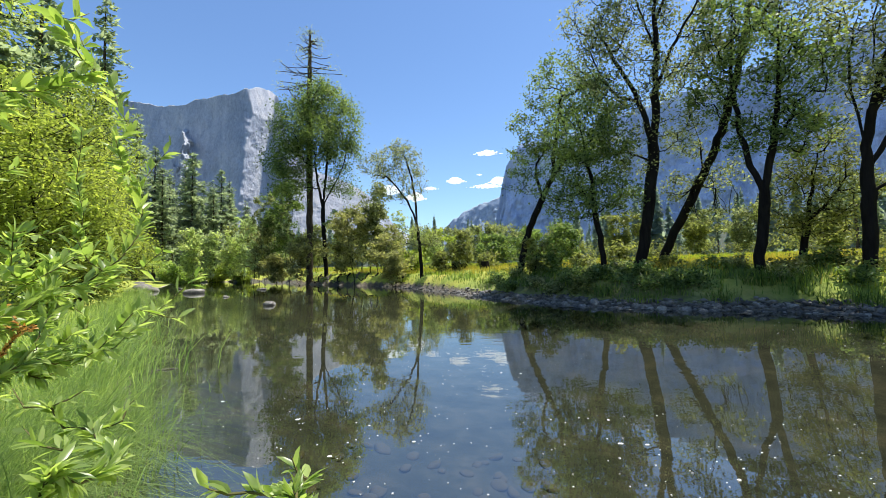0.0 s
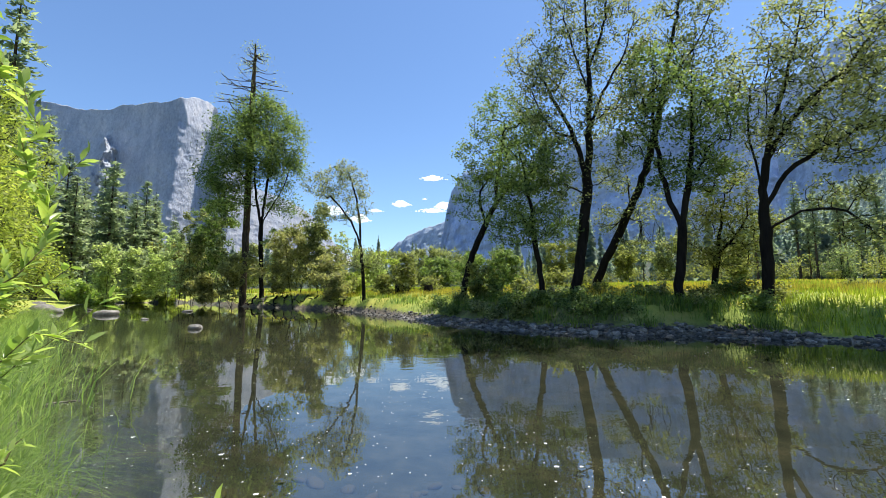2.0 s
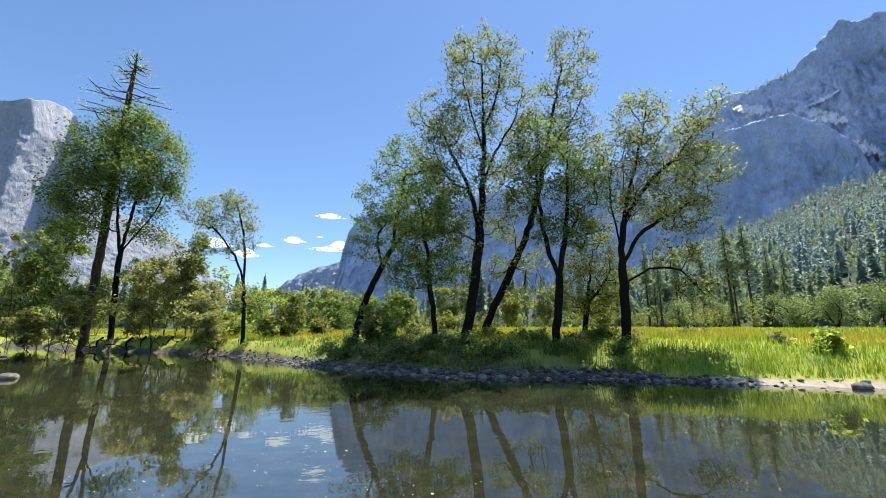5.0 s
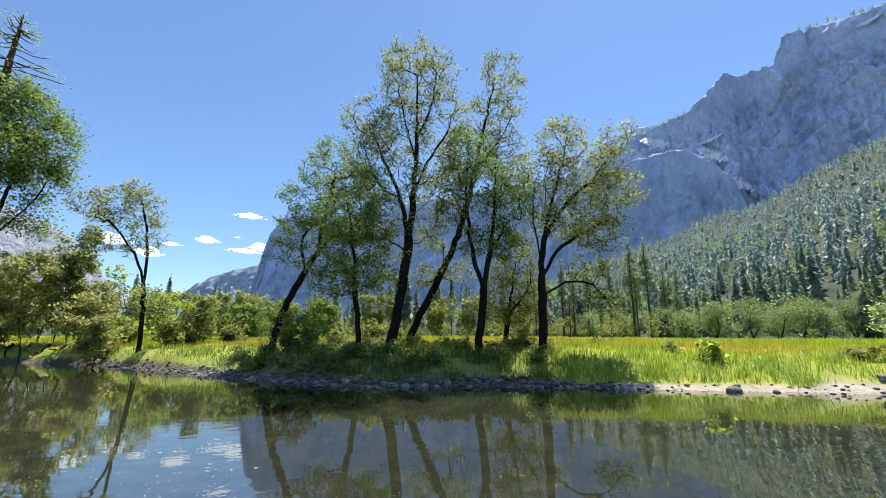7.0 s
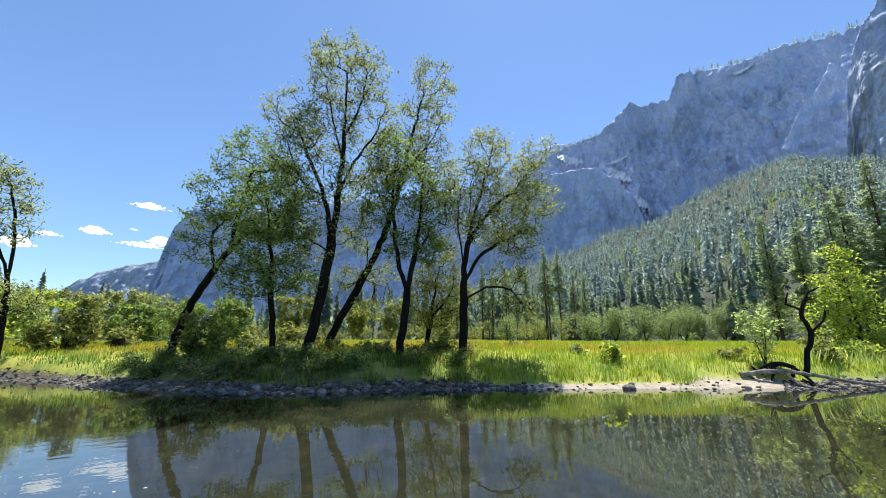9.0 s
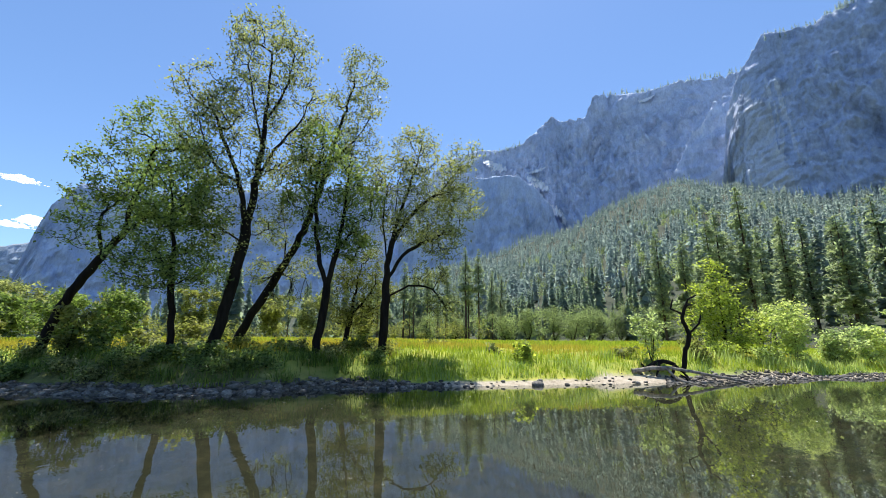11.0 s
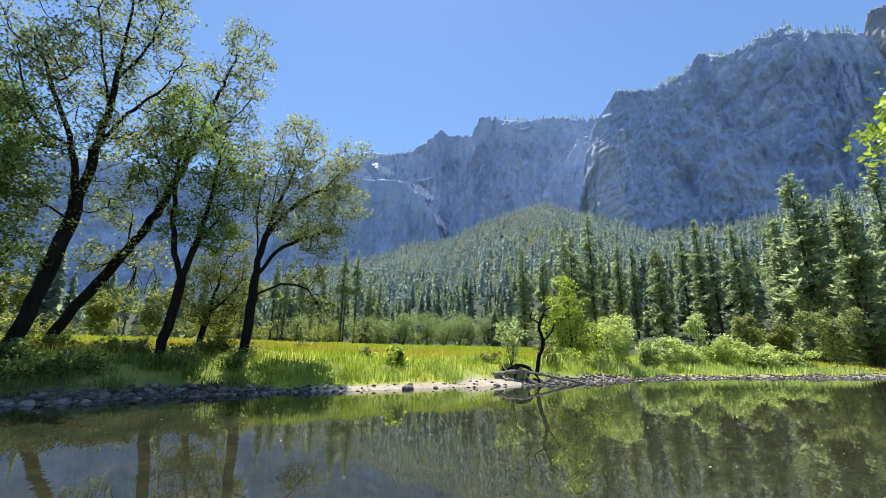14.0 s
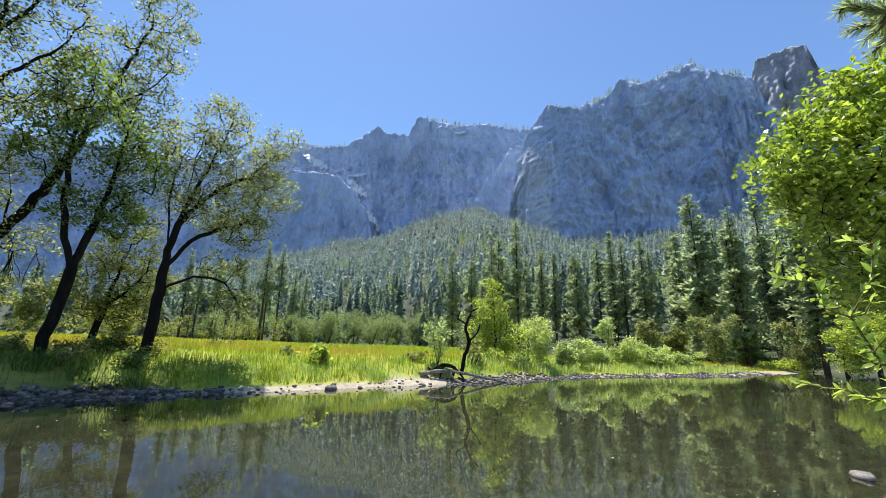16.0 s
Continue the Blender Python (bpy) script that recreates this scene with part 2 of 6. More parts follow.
def water_material():
    m = bpy.data.materials.new("river_water")
    m.use_nodes = True
    n, l = m.node_tree.nodes, m.node_tree.links
    n.remove(n["Principled BSDF"])
    gl = n.new("ShaderNodeBsdfGlossy")
    gl.inputs["Roughness"].default_value = 0.0
    gl.inputs["Color"].default_value = (0.95, 0.97, 0.96, 1)
    tr = n.new("ShaderNodeBsdfTransparent")
    tr.inputs["Color"].default_value = (0.66, 0.69, 0.6, 1)
    fr = n.new("ShaderNodeFresnel")
    fr.inputs["IOR"].default_value = 2.75
    ms = n.new("ShaderNodeMixShader")
    l.new(fr.outputs[0], ms.inputs[0])
    l.new(tr.outputs[0], ms.inputs[1])
    l.new(gl.outputs[0], ms.inputs[2])
    l.new(ms.outputs[0], n["Material Output"].inputs["Surface"])
    tc = n.new("ShaderNodeTexCoord")
    mp = n.new("ShaderNodeMapping")
    mp.inputs["Rotation"].default_value = (0, 0, radians(35))
    mp.inputs["Scale"].default_value = (1.0, 2.4, 1.0)
    l.new(tc.outputs["Object"], mp.inputs["Vector"])
    wave = n.new("ShaderNodeTexNoise")
    wave.inputs["Scale"].default_value = 1.5
    wave.inputs["Detail"].default_value = 3
    l.new(mp.outputs[0], wave.inputs["Vector"])
    patch = n.new("ShaderNodeTexNoise")
    patch.inputs["Scale"].default_value = 0.16
    l.new(tc.outputs["Object"], patch.inputs["Vector"])
    mr = n.new("ShaderNodeMapRange")
    mr.inputs[1].default_value, mr.inputs[2].default_value = 0.4, 0.7
    mr.inputs[3].default_value, mr.inputs[4].default_value = 0.06, 0.55
    l.new(patch.outputs["Fac"], mr.inputs[0])
    bp = n.new("ShaderNodeBump")
    bp.inputs["Distance"].default_value = 0.007
    l.new(mr.outputs[0], bp.inputs["Strength"])
    l.new(wave.outputs["Fac"], bp.inputs["Height"])
    l.new(bp.outputs[0], gl.inputs["Normal"])
    return m


WATER = water_material()


def plain(name, colour, rough=0.8):
    m, n, l, b = material(name, rough)
    tex, ramp = noise_ramp(n, l, 8.0, [(0.3, tuple(c * 0.75 for c in colour)), (0.7, colour)])
    l.new(ramp.outputs[0], b.inputs["Base Color"])
    return m


BED_STONE = plain("bed_stone", (0.16, 0.13, 0.085))
FOAM = plain("foam_speck", (0.8, 0.8, 0.76))


# ---- mesh helpers ----
def mesh_of(name, verts, faces, mat, smooth=False):
    me = bpy.data.meshes.new(name)
    verts = np.asarray(verts, dtype=np.float32)
    if isinstance(faces, np.ndarray):
        k = faces.shape[1]
        me.vertices.add(len(verts))
        me.vertices.foreach_set("co", verts.ravel())
        me.loops.add(faces.size)
        me.loops.foreach_set("vertex_index", faces.astype(np.int32).ravel())
        me.polygons.add(len(faces))
        me.polygons.foreach_set("loop_start", np.arange(0, faces.size, k, dtype=np.int32))
        me.update(calc_edges=True)
    else:
        me.from_pydata([tuple(v) for v in verts.tolist()], [], faces)
    if smooth:
        me.polygons.foreach_set("use_smooth", np.ones(len(me.polygons), dtype=bool))
    me.materials.append(mat)
    return me


def thing(name, at, label, category, group="", kind=""):
    e = new(name)
    e.location = at
    return tagged(e, label, category, group, kind)


def part(name, me, parent, label=""):
    ob = new(name, me)
    ob.parent = parent
    return tagged(ob, label)


def grid_faces(nu, nv, wrap=False):
    i, j = np.meshgrid(np.arange(nu if wrap else nu - 1), np.arange(nv - 1), indexing="ij")
    i2 = (i + 1) % nu
    return np.stack([i * nv + j, i2 * nv + j, i2 * nv + j + 1, i * nv + j + 1], -1).reshape(-1, 4)


def value_noise(x, y, seed=0):
    """Smooth noise in 0..1 over arrays."""
    xi, yi = np.floor(x).astype(np.int64), np.floor(y).astype(np.int64)
    fx, fy = x - xi, y - yi
    fx, fy = fx * fx * (3 - 2 * fx), fy * fy * (3 - 2 * fy)

    def h(a, b):
        k = (a * 374761393 + b * 668265263 + seed * 1442695041) & 0xFFFFFFFF
        k = ((k ^ (k >> 13)) * 1274126177) & 0xFFFFFFFF
        return ((k ^ (k >> 16)) & 0xFFFF) / 65535.0

    return (h(xi, yi) * (1 - fx) + h(xi + 1, yi) * fx) * (1 - fy) + (h(xi, yi + 1) * (1 - fx) + h(xi + 1, yi + 1) * fx) * fy


def fractal(x, y, octaves=5, seed=0, gain=0.5):
    s, a, t = 0.0, 1.0, 0.0
    for o in range(octaves):
        s = s + a * value_noise(x * 2 ** o + 17.3 * o, y * 2 ** o - 9.1 * o, seed + o)
        t += a
        a *= gain
    return s / t


# ---- the valley floor and the river ----
SHORE = np.array([(-0.9, 0.9), (-1.4, 1.7), (-2.6, 3.4), (-4.6, 6.1), (-9.2, 12.2), (-18, 24.3), (-26, 36), (-44, 66), (-50, 80), (-36, 80),
                  (-26, 67), (-19.8, 56.7), (-12.5, 49), (-4.8, 40.5), (-2.1, 35), (0.5, 29.3), (2.5, 23.7), (4.1, 20.4), (5.6, 17.6), (7.2, 16),
                  (9.2, 14.8), (11.6, 14.1), (13.2, 12.6), (14.9, 11), (16.7, 9.4), (18.4, 8), (20.4, 6.7), (22.2, 4.8), (25, 2.6), (30.8, -1.6),
                  (36.7, -6.4), (42, -12), (45.6, -17.8), (50, -25), (66, -39), (84, -56), (80, -64), (55, -46), (33, -27), (14, -11),
                  (5, -3.6), (2.0, -1.0), (1.0, 0.4), (0.2, 0.9)])


SHORE_NEXT = np.roll(SHORE, -1, axis=0)


def shore_distance(x, y):
    """Metres to the water's edge, negative on the water."""
    if x.size < 50:
        X, Y = x.reshape(-1, 1), y.reshape(-1, 1)
        A, B = SHORE, SHORE_NEXT
        E = B - A
        t = np.clip(((X - A[:, 0]) * E[:, 0] + (Y - A[:, 1]) * E[:, 1]) / (E ** 2).sum(1), 0, 1)
        best = np.hypot(X - A[:, 0] - t * E[:, 0], Y - A[:, 1] - t * E[:, 1]).min(1)
        cut = ((A[:, 1] > Y) != (B[:, 1] > Y)) & (X < E[:, 0] * (Y - A[:, 1]) / np.where(E[:, 1] == 0, 1e-9, E[:, 1]) + A[:, 0])
        return np.where(cut.sum(1) % 2 == 1, -best, best).reshape(x.shape)
    best = np.full(x.shape, 1e9)
    inside = np.zeros(x.shape, dtype=bool)
    n = len(SHORE)
    for i in range(n):
        (ax, ay), (bx, by) = SHORE[i], SHORE[(i + 1) % n]
        dx, dy = bx - ax, by - ay
        t = np.clip(((x - ax) * dx + (y - ay) * dy) / (dx * dx + dy * dy), 0, 1)
        best = np.minimum(best, np.hypot(x - ax - t * dx, y - ay - t * dy))
        cross = (ay > y) != (by > y)
        with np.errstate(divide="ignore", invalid="ignore"):
            inside ^= cross & (x < (bx - ax) * (y - ay) / (by - ay if by != ay else 1e-9) + ax)
    return np.where(inside, -best, best)


TALUS = ([-180, -60, -36, -20, 0, 20, 40, 52, 58, 63, 70, 76, 80, 87, 93, 100, 108, 116, 124, 140, 180],
         [3, 3, 3, 2, 2, 3, 5, 9.5, 12, 12.9, 14.8, 17.0, 18.4, 19.8, 18.2, 15.5, 15.4, 16.8, 17, 15, 3])


def ground_z(x, y):
    x, y = np.asarray(x, dtype=float), np.asarray(y, dtype=float)
    s = shore_distance(x, y)
    d = np.hypot(x, y)
    az = np.degrees(np.arctan2(x, y))
    n1 = fractal(x * 0.5, y * 0.5, 4, 3) - 0.5
    n2 = fractal(x * 0.06, y * 0.06, 3, 9) - 0.5
    far = np.interp(s, [0, 1.0, 2.2, 3.6, 6, 12, 40, 160, 5000], [0, 0.28, 1.0, 1.35, 1.6, 1.8, 2.6, 5.2, 8.0])
    cut = np.interp(s, [0, 0.35, 0.8, 1.3, 6, 12, 40, 160, 5000], [0, 0.12, 0.95, 1.2, 1.6, 1.8, 2.6, 5.2, 8.0])
    bend = np.clip((6 - az) / 6, 0, 1) * (az > -40)
    far = far * (1 - bend) + cut * bend
    near = np.interp(s, [0, 0.5, 1.5, 4, 20, 5000], [0, 0.07, 0.12, 0.5, 1.2, 8.0])
    bar = np.interp(s, [0, 2.5, 6, 12, 40, 5000], [0, 0.22, 0.5, 1.0, 1.6, 8.0])
    side = np.clip((x * 0.82 + y * 0.57 - np.where(az < 0, 0.02, 0.35) * d), 0, 4) / 4
    right = np.clip((az - 88) / 8, 0, 1) * (az < 126)
    z = near * (1 - side) + far * side
    z = np.where(s > 0, z * (1 - right) + bar * right, 0)
    z = z + np.where(s > 0, np.clip(s, 0, 1.5) * n1 * 0.35 + np.clip(s / 30, 0, 1) * n2 * 0.8, 0)
    bed = -np.interp(-s, [0, 1.5, 4, 9], [0, 0.25, 0.6, 1.0]) + n1 * 0.22 * np.clip(-s, 0, 1)
    z = np.where(s < 0, bed, z)
    el = np.interp(az, TALUS[0], TALUS[1])
    start = np.interp(az, [-180, 40, 60, 85, 100, 125, 180], [350, 330, 210, 150, 110, 100, 350])
    k = np.clip((d - start) / (950 - start), 0, 1)
    top = 950 * np.tan(np.radians(el))
    z = z + np.where(s > 0, k ** 1.2 * top * (1 + 0.25 * (fractal(x * 0.008, y * 0.008, 4, 21) - 0.5)), 0)
    return z


def gz(x, y):
    return float(ground_z(np.array([x]), np.array([y]))[0])


# how quickly turf takes over from gravel, by bearing: wide shingle under the trees, a thin line by the meadow, a broad bar downriver
GRAVEL = ([-180, -35, -28, 3, 9, 46, 52, 72, 75, 80, 83, 92, 118, 126, 180], [6.0, 6.0, 3.0, 2.2, 1.35, 1.25, 2.2, 1.9, 1.0, 1.0, 1.5, 0.7, 0.55, 1.2, 2.5])


def build_ground():
    az = np.concatenate([np.arange(-180, -45, 2.0), np.arange(-45, 132, 0.75), np.arange(132, 180, 2.0)])
    rad = np.concatenate([[0.0], np.geomspace(0.5, 14, 50), np.linspace(14.35, 60, 132), np.geomspace(61.5, 4800, 80)])
    A, D = np.meshgrid(np.radians(az), rad, indexing="ij")
    x, y = D * np.sin(A), D * np.cos(A)
    z = ground_z(x, y)
    me = mesh_of("ground", np.stack([x, y, z], -1).reshape(-1, 3), grid_faces(len(az), len(rad), True), GROUND, True)
    bank = me.attributes.new("bank", "FLOAT", "POINT")
    bank.data.foreach_set("value", np.clip(shore_distance(x, y) * np.interp(np.degrees(A), *GRAVEL), -10, 30).astype(np.float32).ravel())
    deg = np.degrees(A)
    sand = me.attributes.new("sand", "FLOAT", "POINT")
    sand.data.foreach_set("value", np.interp(deg, [-36, -34, -28, -25, 48, 56, 80, 86, 92, 130], [0, 1, 1, 0, 0, 1, 1, 0.3, 0.8, 0.8]).astype(np.float32).ravel())
    s = shore_distance(x, y)
    # mask of the litter band that also holds the painted tree shade
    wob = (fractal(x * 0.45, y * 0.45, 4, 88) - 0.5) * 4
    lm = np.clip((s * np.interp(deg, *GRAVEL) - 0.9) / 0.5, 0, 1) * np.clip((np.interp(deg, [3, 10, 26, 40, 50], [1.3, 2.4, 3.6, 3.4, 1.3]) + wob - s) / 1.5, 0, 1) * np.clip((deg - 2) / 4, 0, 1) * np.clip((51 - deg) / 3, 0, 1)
    mould = me.attributes.new("shaded_mould", "FLOAT", "POINT")
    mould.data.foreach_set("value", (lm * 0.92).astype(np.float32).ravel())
    start = np.interp(deg, [-180, 40, 60, 85, 100, 125, 180], [120, 120, 160, 120, 80, 70, 120])
    slope = me.attributes.new("slope", "FLOAT", "POINT")
    slope.data.foreach_set("value", np.clip((D - start) / 40, 0, 1).astype(np.float32).ravel())
    tagged(new("ground", me), "valley floor of grassy meadow, gravel banks and forest slope", "ground", kind="structure")


build_ground()


def build_water():
    az = np.arange(0, 360, 3.0)
    rad = np.concatenate([[0.0], np.geomspace(1, 160, 40)])
    A, D = np.meshgrid(np.radians(az), rad, indexing="ij")
    x, y = D * np.sin(A), D * np.cos(A)
    keep = shore_distance(x, y).ravel() < 6
    f = grid_faces(len(az), len(rad), True)
    f = f[keep[f].any(axis=1)].copy()
    me = mesh_of("river_water", np.stack([x, y, x * 0], -1).reshape(-1, 3), f, WATER, True)
    tagged(new("water", me), "calm clear green river reflecting trees and sky", "river", kind="structure")


build_water()


# ---- mountains ----
def cliff(name, mat, skyline, near, far, base_z, seed, label, rough=30.0, jag=0.3, back=500, nu=300, nv=150, form=None):
    """A rock wall: skyline gives bearing and height angle of its rim, near and far the ground distance of foot and rim by bearing; form adds to the distance."""
    a0, a1 = skyline[0][0], skyline[-1][0]
    az = np.linspace(a0, a1, nu)
    el = np.interp(az, [s[0] for s in skyline], [s[1] for s in skyline])
    el = el + jag * (fractal(az * 1.3, az * 0 + seed, 6, seed, 0.65) - 0.5) * 2
    v = np.linspace(0, 1, nv)
    A, V = np.meshgrid(az, v, indexing="ij")
    dn = np.interp(az, [p[0] for p in near], [p[1] for p in near])[:, None]
    df = np.interp(az, [p[0] for p in far], [p[1] for p in far])[:, None]
    D = dn + (df - dn) * V ** 0.8
    lift = form(A[:, -1:], el[:, None], V[:, -1:]) if form else 0.0
    zt = 1.6 + (df + lift) * np.tan(np.radians(el))[:, None]
    Z = base_z + (zt - base_z) * V
    u = A * dn / 57.3
    warp = (fractal(u * 0.006, Z * 0.006, 4, seed + 3) - 0.5) * 110
    # big buttresses and chimneys, then blocks, then broken rock
    big = np.abs(fractal((u + warp) * 0.009, (Z + warp) * 0.0035, 4, seed + 5, 0.5) - 0.5) * 2
    chimney = np.abs(fractal((u + warp * 0.6 + Z * 0.1) * 0.03, Z * 0.006, 4, seed + 9, 0.6) - 0.5) * 2
    slant = ((Z * 0.8 - 0.55 * u + warp * 1.3) / 46.0) % 1.0
    fade = np.clip((fractal(u * 0.012, Z * 0.012, 3, seed + 23) - 0.45) * 5, 0, 1)
    block = np.floor(fractal((u + warp * 0.3) * 0.045, Z * 0.03, 3, seed + 29, 0.6) * 11) / 11
    crag = fractal(u * 0.11, Z * 0.08, 4, seed + 17, 0.7) - 0.5
    disp = (0.35 - big) * rough * 1.3 + (0.35 - chimney) * rough * 0.85 + (0.5 - slant) * fade * rough * 0.35 + (block - 0.5) * rough * 0.9 + crag * rough * 0.55
    if form:
        D = D + form(A, np.degrees(np.arctan2(Z, D)), V)
    D = D + disp * np.clip((1 - V) * 6, 0.45, 1)
    bd = np.concatenate([D[:, -1:] + 40, D[:, -1:] + back * 0.5, D[:, -1:] + back], 1)
    bz = np.concatenate([zt * 0.97, zt * 0.7, zt * 0], 1)
    D, Z = np.concatenate([D, bd], 1), np.concatenate([Z, bz], 1)
    R = np.radians(np.repeat(az[:, None], nv + 3, 1))
    me = mesh_of(name, np.stack([D * np.sin(R), D * np.cos(R), Z], -1).reshape(-1, 3), grid_faces(nu, nv + 3), mat, False)
    return tagged(new(name, me), label, "mountain", kind="structure")


def prow(A, el, V):
    """The great wall's shaded face coming forward to a prow, the prow's sunlit side, and a lower sunlit spur."""
    edge = np.interp(el, [0, 5, 10, 14.2, 17.3, 20, 21.7, 24], [-27.6, -27.2, -26.4, -26.0, -25.6, -25.0, -25.4, -26.0])
    right = -22.4
    d = np.where(A < edge, (edge - A) * 14.0, (A - edge) * 33.0)
    turn = (right - edge) * 33.0
    d = np.where(A > right, turn - (A - right) * 60.0, d)
    d = np.where(A > -20.9, turn - 90.0 + (A + 20.9) * 20.0, d)
    low = np.clip(17.7 - el, 0, 9)
    wob = A + (fractal(A * 2.5, el * 1.3, 4, 15) - 0.5) * 1.1
    crest = -32.4 - 0.1 * low
    wide = np.where(wob < crest, (crest - wob) / (0.25 + 0.08 * low), (wob - crest) / (0.35 + 0.3 * low))
    d = d - 120.0 * np.clip(low / 1.5, 0, 1) * np.clip(1 - wide, 0, 1)
    return d


LEFT_RIM = [(-60, 15), (-48, 18), (-40, 18.9), (-34.4, 19.1), (-32.5, 19.5), (-31.4, 20.3), (-29.6, 20.95), (-26.9, 21.9), (-26.0, 22.5), (-24.35, 22.9), (-23.0, 22.7), (-22.0, 22.2), (-21.2, 18.4), (-17.15, 13.26), (-12.68, 11.96), (-9.63, 9.97), (-6.54, 6.25), (-1.85, 3.06)]
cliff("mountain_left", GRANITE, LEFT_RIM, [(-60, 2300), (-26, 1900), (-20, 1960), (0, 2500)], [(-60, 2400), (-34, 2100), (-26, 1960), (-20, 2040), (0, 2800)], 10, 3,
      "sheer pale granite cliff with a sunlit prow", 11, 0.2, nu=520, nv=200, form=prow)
FAR_RIM = [(-8, 3), (-1.83, 4.24), (1.38, 6.79), (3.80, 8.47), (7.77, 9.90), (9.34, 10.22), (14, 8), (20, 5)]
cliff("mountain_far", HAZED_HILL, FAR_RIM, [(-8, 3600), (20, 3600)], [(-8, 3900), (20, 3900)], 5, 41, "distant hills tinted blue-grey with haze at the valley's end", 60, 0.4, nu=120, nv=60)
MID_RIM = [(7.02, 4.46), (7.72, 7.57), (8.61, 12.16), (9.13, 14.26), (11.07, 16.88), (14.14, 17.01), (18, 17.5), (24, 19), (32, 20.5), (42, 22), (50, 22.5), (56.20, 26.46), (60.14, 27.12), (63.86, 27.11)]
cliff("mountain_middle", HAZED_ROCK, MID_RIM, [(8, 1900), (20, 1780), (60, 1490)], [(8, 2000), (20, 1900), (60, 1600)], 10, 61, "granite wall tinted with blue haze behind the riverside trees", 40, 0.3, nu=380, nv=130)
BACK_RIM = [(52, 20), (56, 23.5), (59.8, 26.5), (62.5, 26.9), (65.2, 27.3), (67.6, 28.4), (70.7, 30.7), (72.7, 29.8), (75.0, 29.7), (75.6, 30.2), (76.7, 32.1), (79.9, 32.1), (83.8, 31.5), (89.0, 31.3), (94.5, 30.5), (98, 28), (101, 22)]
cliff("mountain_right", HAZED_ROCK, BACK_RIM, [(52, 1330), (79, 1270), (101, 1160)], [(52, 1430), (70, 1420), (101, 1330)], 60, 11, "steep shaded granite cliffs with snow in the gullies", 52, 0.5, nu=520, nv=200)
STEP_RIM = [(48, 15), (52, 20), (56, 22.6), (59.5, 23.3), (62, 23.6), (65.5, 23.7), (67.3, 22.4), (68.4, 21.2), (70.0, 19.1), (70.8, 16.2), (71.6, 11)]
cliff("mountain_step", HAZED_ROCK, STEP_RIM, [(48, 1240), (66, 1180), (71.6, 1260)], [(48, 1290), (66, 1225), (71.6, 1290)], 40, 71, "dark shaded cliff band below the snowy gully", 26, 0.4, 160, 240, 110)
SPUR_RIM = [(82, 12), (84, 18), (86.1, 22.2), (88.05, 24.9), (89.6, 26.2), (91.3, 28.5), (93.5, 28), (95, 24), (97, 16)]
cliff("mountain_spur", HAZED_ROCK, SPUR_RIM, [(82, 1130), (97, 1010)], [(82, 1190), (97, 1080)], 60, 81, "grey rock spur between gully and buttress", 34, 0.7, 120, 170, 120)
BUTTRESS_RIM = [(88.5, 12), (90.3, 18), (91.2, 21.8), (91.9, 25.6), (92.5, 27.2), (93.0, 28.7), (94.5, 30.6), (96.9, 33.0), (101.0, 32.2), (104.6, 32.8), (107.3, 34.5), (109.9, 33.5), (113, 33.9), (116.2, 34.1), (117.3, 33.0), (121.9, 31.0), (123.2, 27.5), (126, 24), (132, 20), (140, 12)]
cliff("mountain_buttress", HAZED_ROCK, BUTTRESS_RIM, [(88, 990), (91, 940), (94, 880), (98, 830), (118, 800), (123, 825), (140, 950)], [(88, 1020), (91, 975), (94, 920), (98, 875), (118, 845), (123, 870), (140, 1010)], 60, 91,
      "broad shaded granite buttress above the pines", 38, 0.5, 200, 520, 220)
wall = bpy.data.objects["mountain_buttress"].data
wall.materials.append(COLUMN_ROCK)
mid = np.empty(len(wall.polygons) * 3, dtype=np.float32)
wall.polygons.foreach_get("center", mid)
mid = mid.reshape(-1, 3)
bear = np.degrees(np.arctan2(mid[:, 0], mid[:, 1]))
rise = np.degrees(np.arctan2(mid[:, 2], np.hypot(mid[:, 0], mid[:, 1])))
ragged = (fractal(bear * 2.2, rise * 0.35, 4, 7) - 0.5) * 5
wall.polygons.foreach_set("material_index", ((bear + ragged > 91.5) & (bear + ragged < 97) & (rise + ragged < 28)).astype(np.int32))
PEAK_RIM = [(116, 22), (121.77, 29.91), (122.62, 32.05), (124.50, 32.30), (127.36, 31.74), (127.98, 29.29), (128.81, 28.44), (135, 26), (142, 15)]
cliff("mountain_peak", SUMMIT, PEAK_RIM, [(116, 1150), (142, 1150)], [(116, 1350), (142, 1350)], 60, 31, "pale rounded granite summit above the cliffs", 50, 0.3, nu=200, nv=140)


# ---- plants ----
def leaves(rng, centres, size, spread_up=0.5, narrow=0.55, droop=0.0):
    """Verts and quads of one folded leaf at each centre."""
    n = len(centres)
    c = np.asarray(centres)
    nor = rng.normal(size=(n, 3))
    nor[:, 2] = np.abs(nor[:, 2]) + spread_up
    nor /= np.linalg.norm(nor, axis=1)[:, None]
    ax = rng.normal(size=(n, 3))
    ax[:, 2] -= droop
    ax -= nor * (ax * nor).sum(1)[:, None]
    ax /= np.linalg.norm(ax, axis=1)[:, None]
    side = np.cross(nor, ax)
    s = size * rng.uniform(0.65, 1.3, size=(n, 1))
    a = c - ax * s * 0.5
    b = c + side * s * narrow * 0.5 + nor * s * 0.1
    d = c + ax * s * 0.5
    e = c - side * s * narrow * 0.5 + nor * s * 0.1
    v = np.stack([a, b, d, e], 1).reshape(-1, 3)
    return v, np.arange(4 * n).reshape(n, 4)


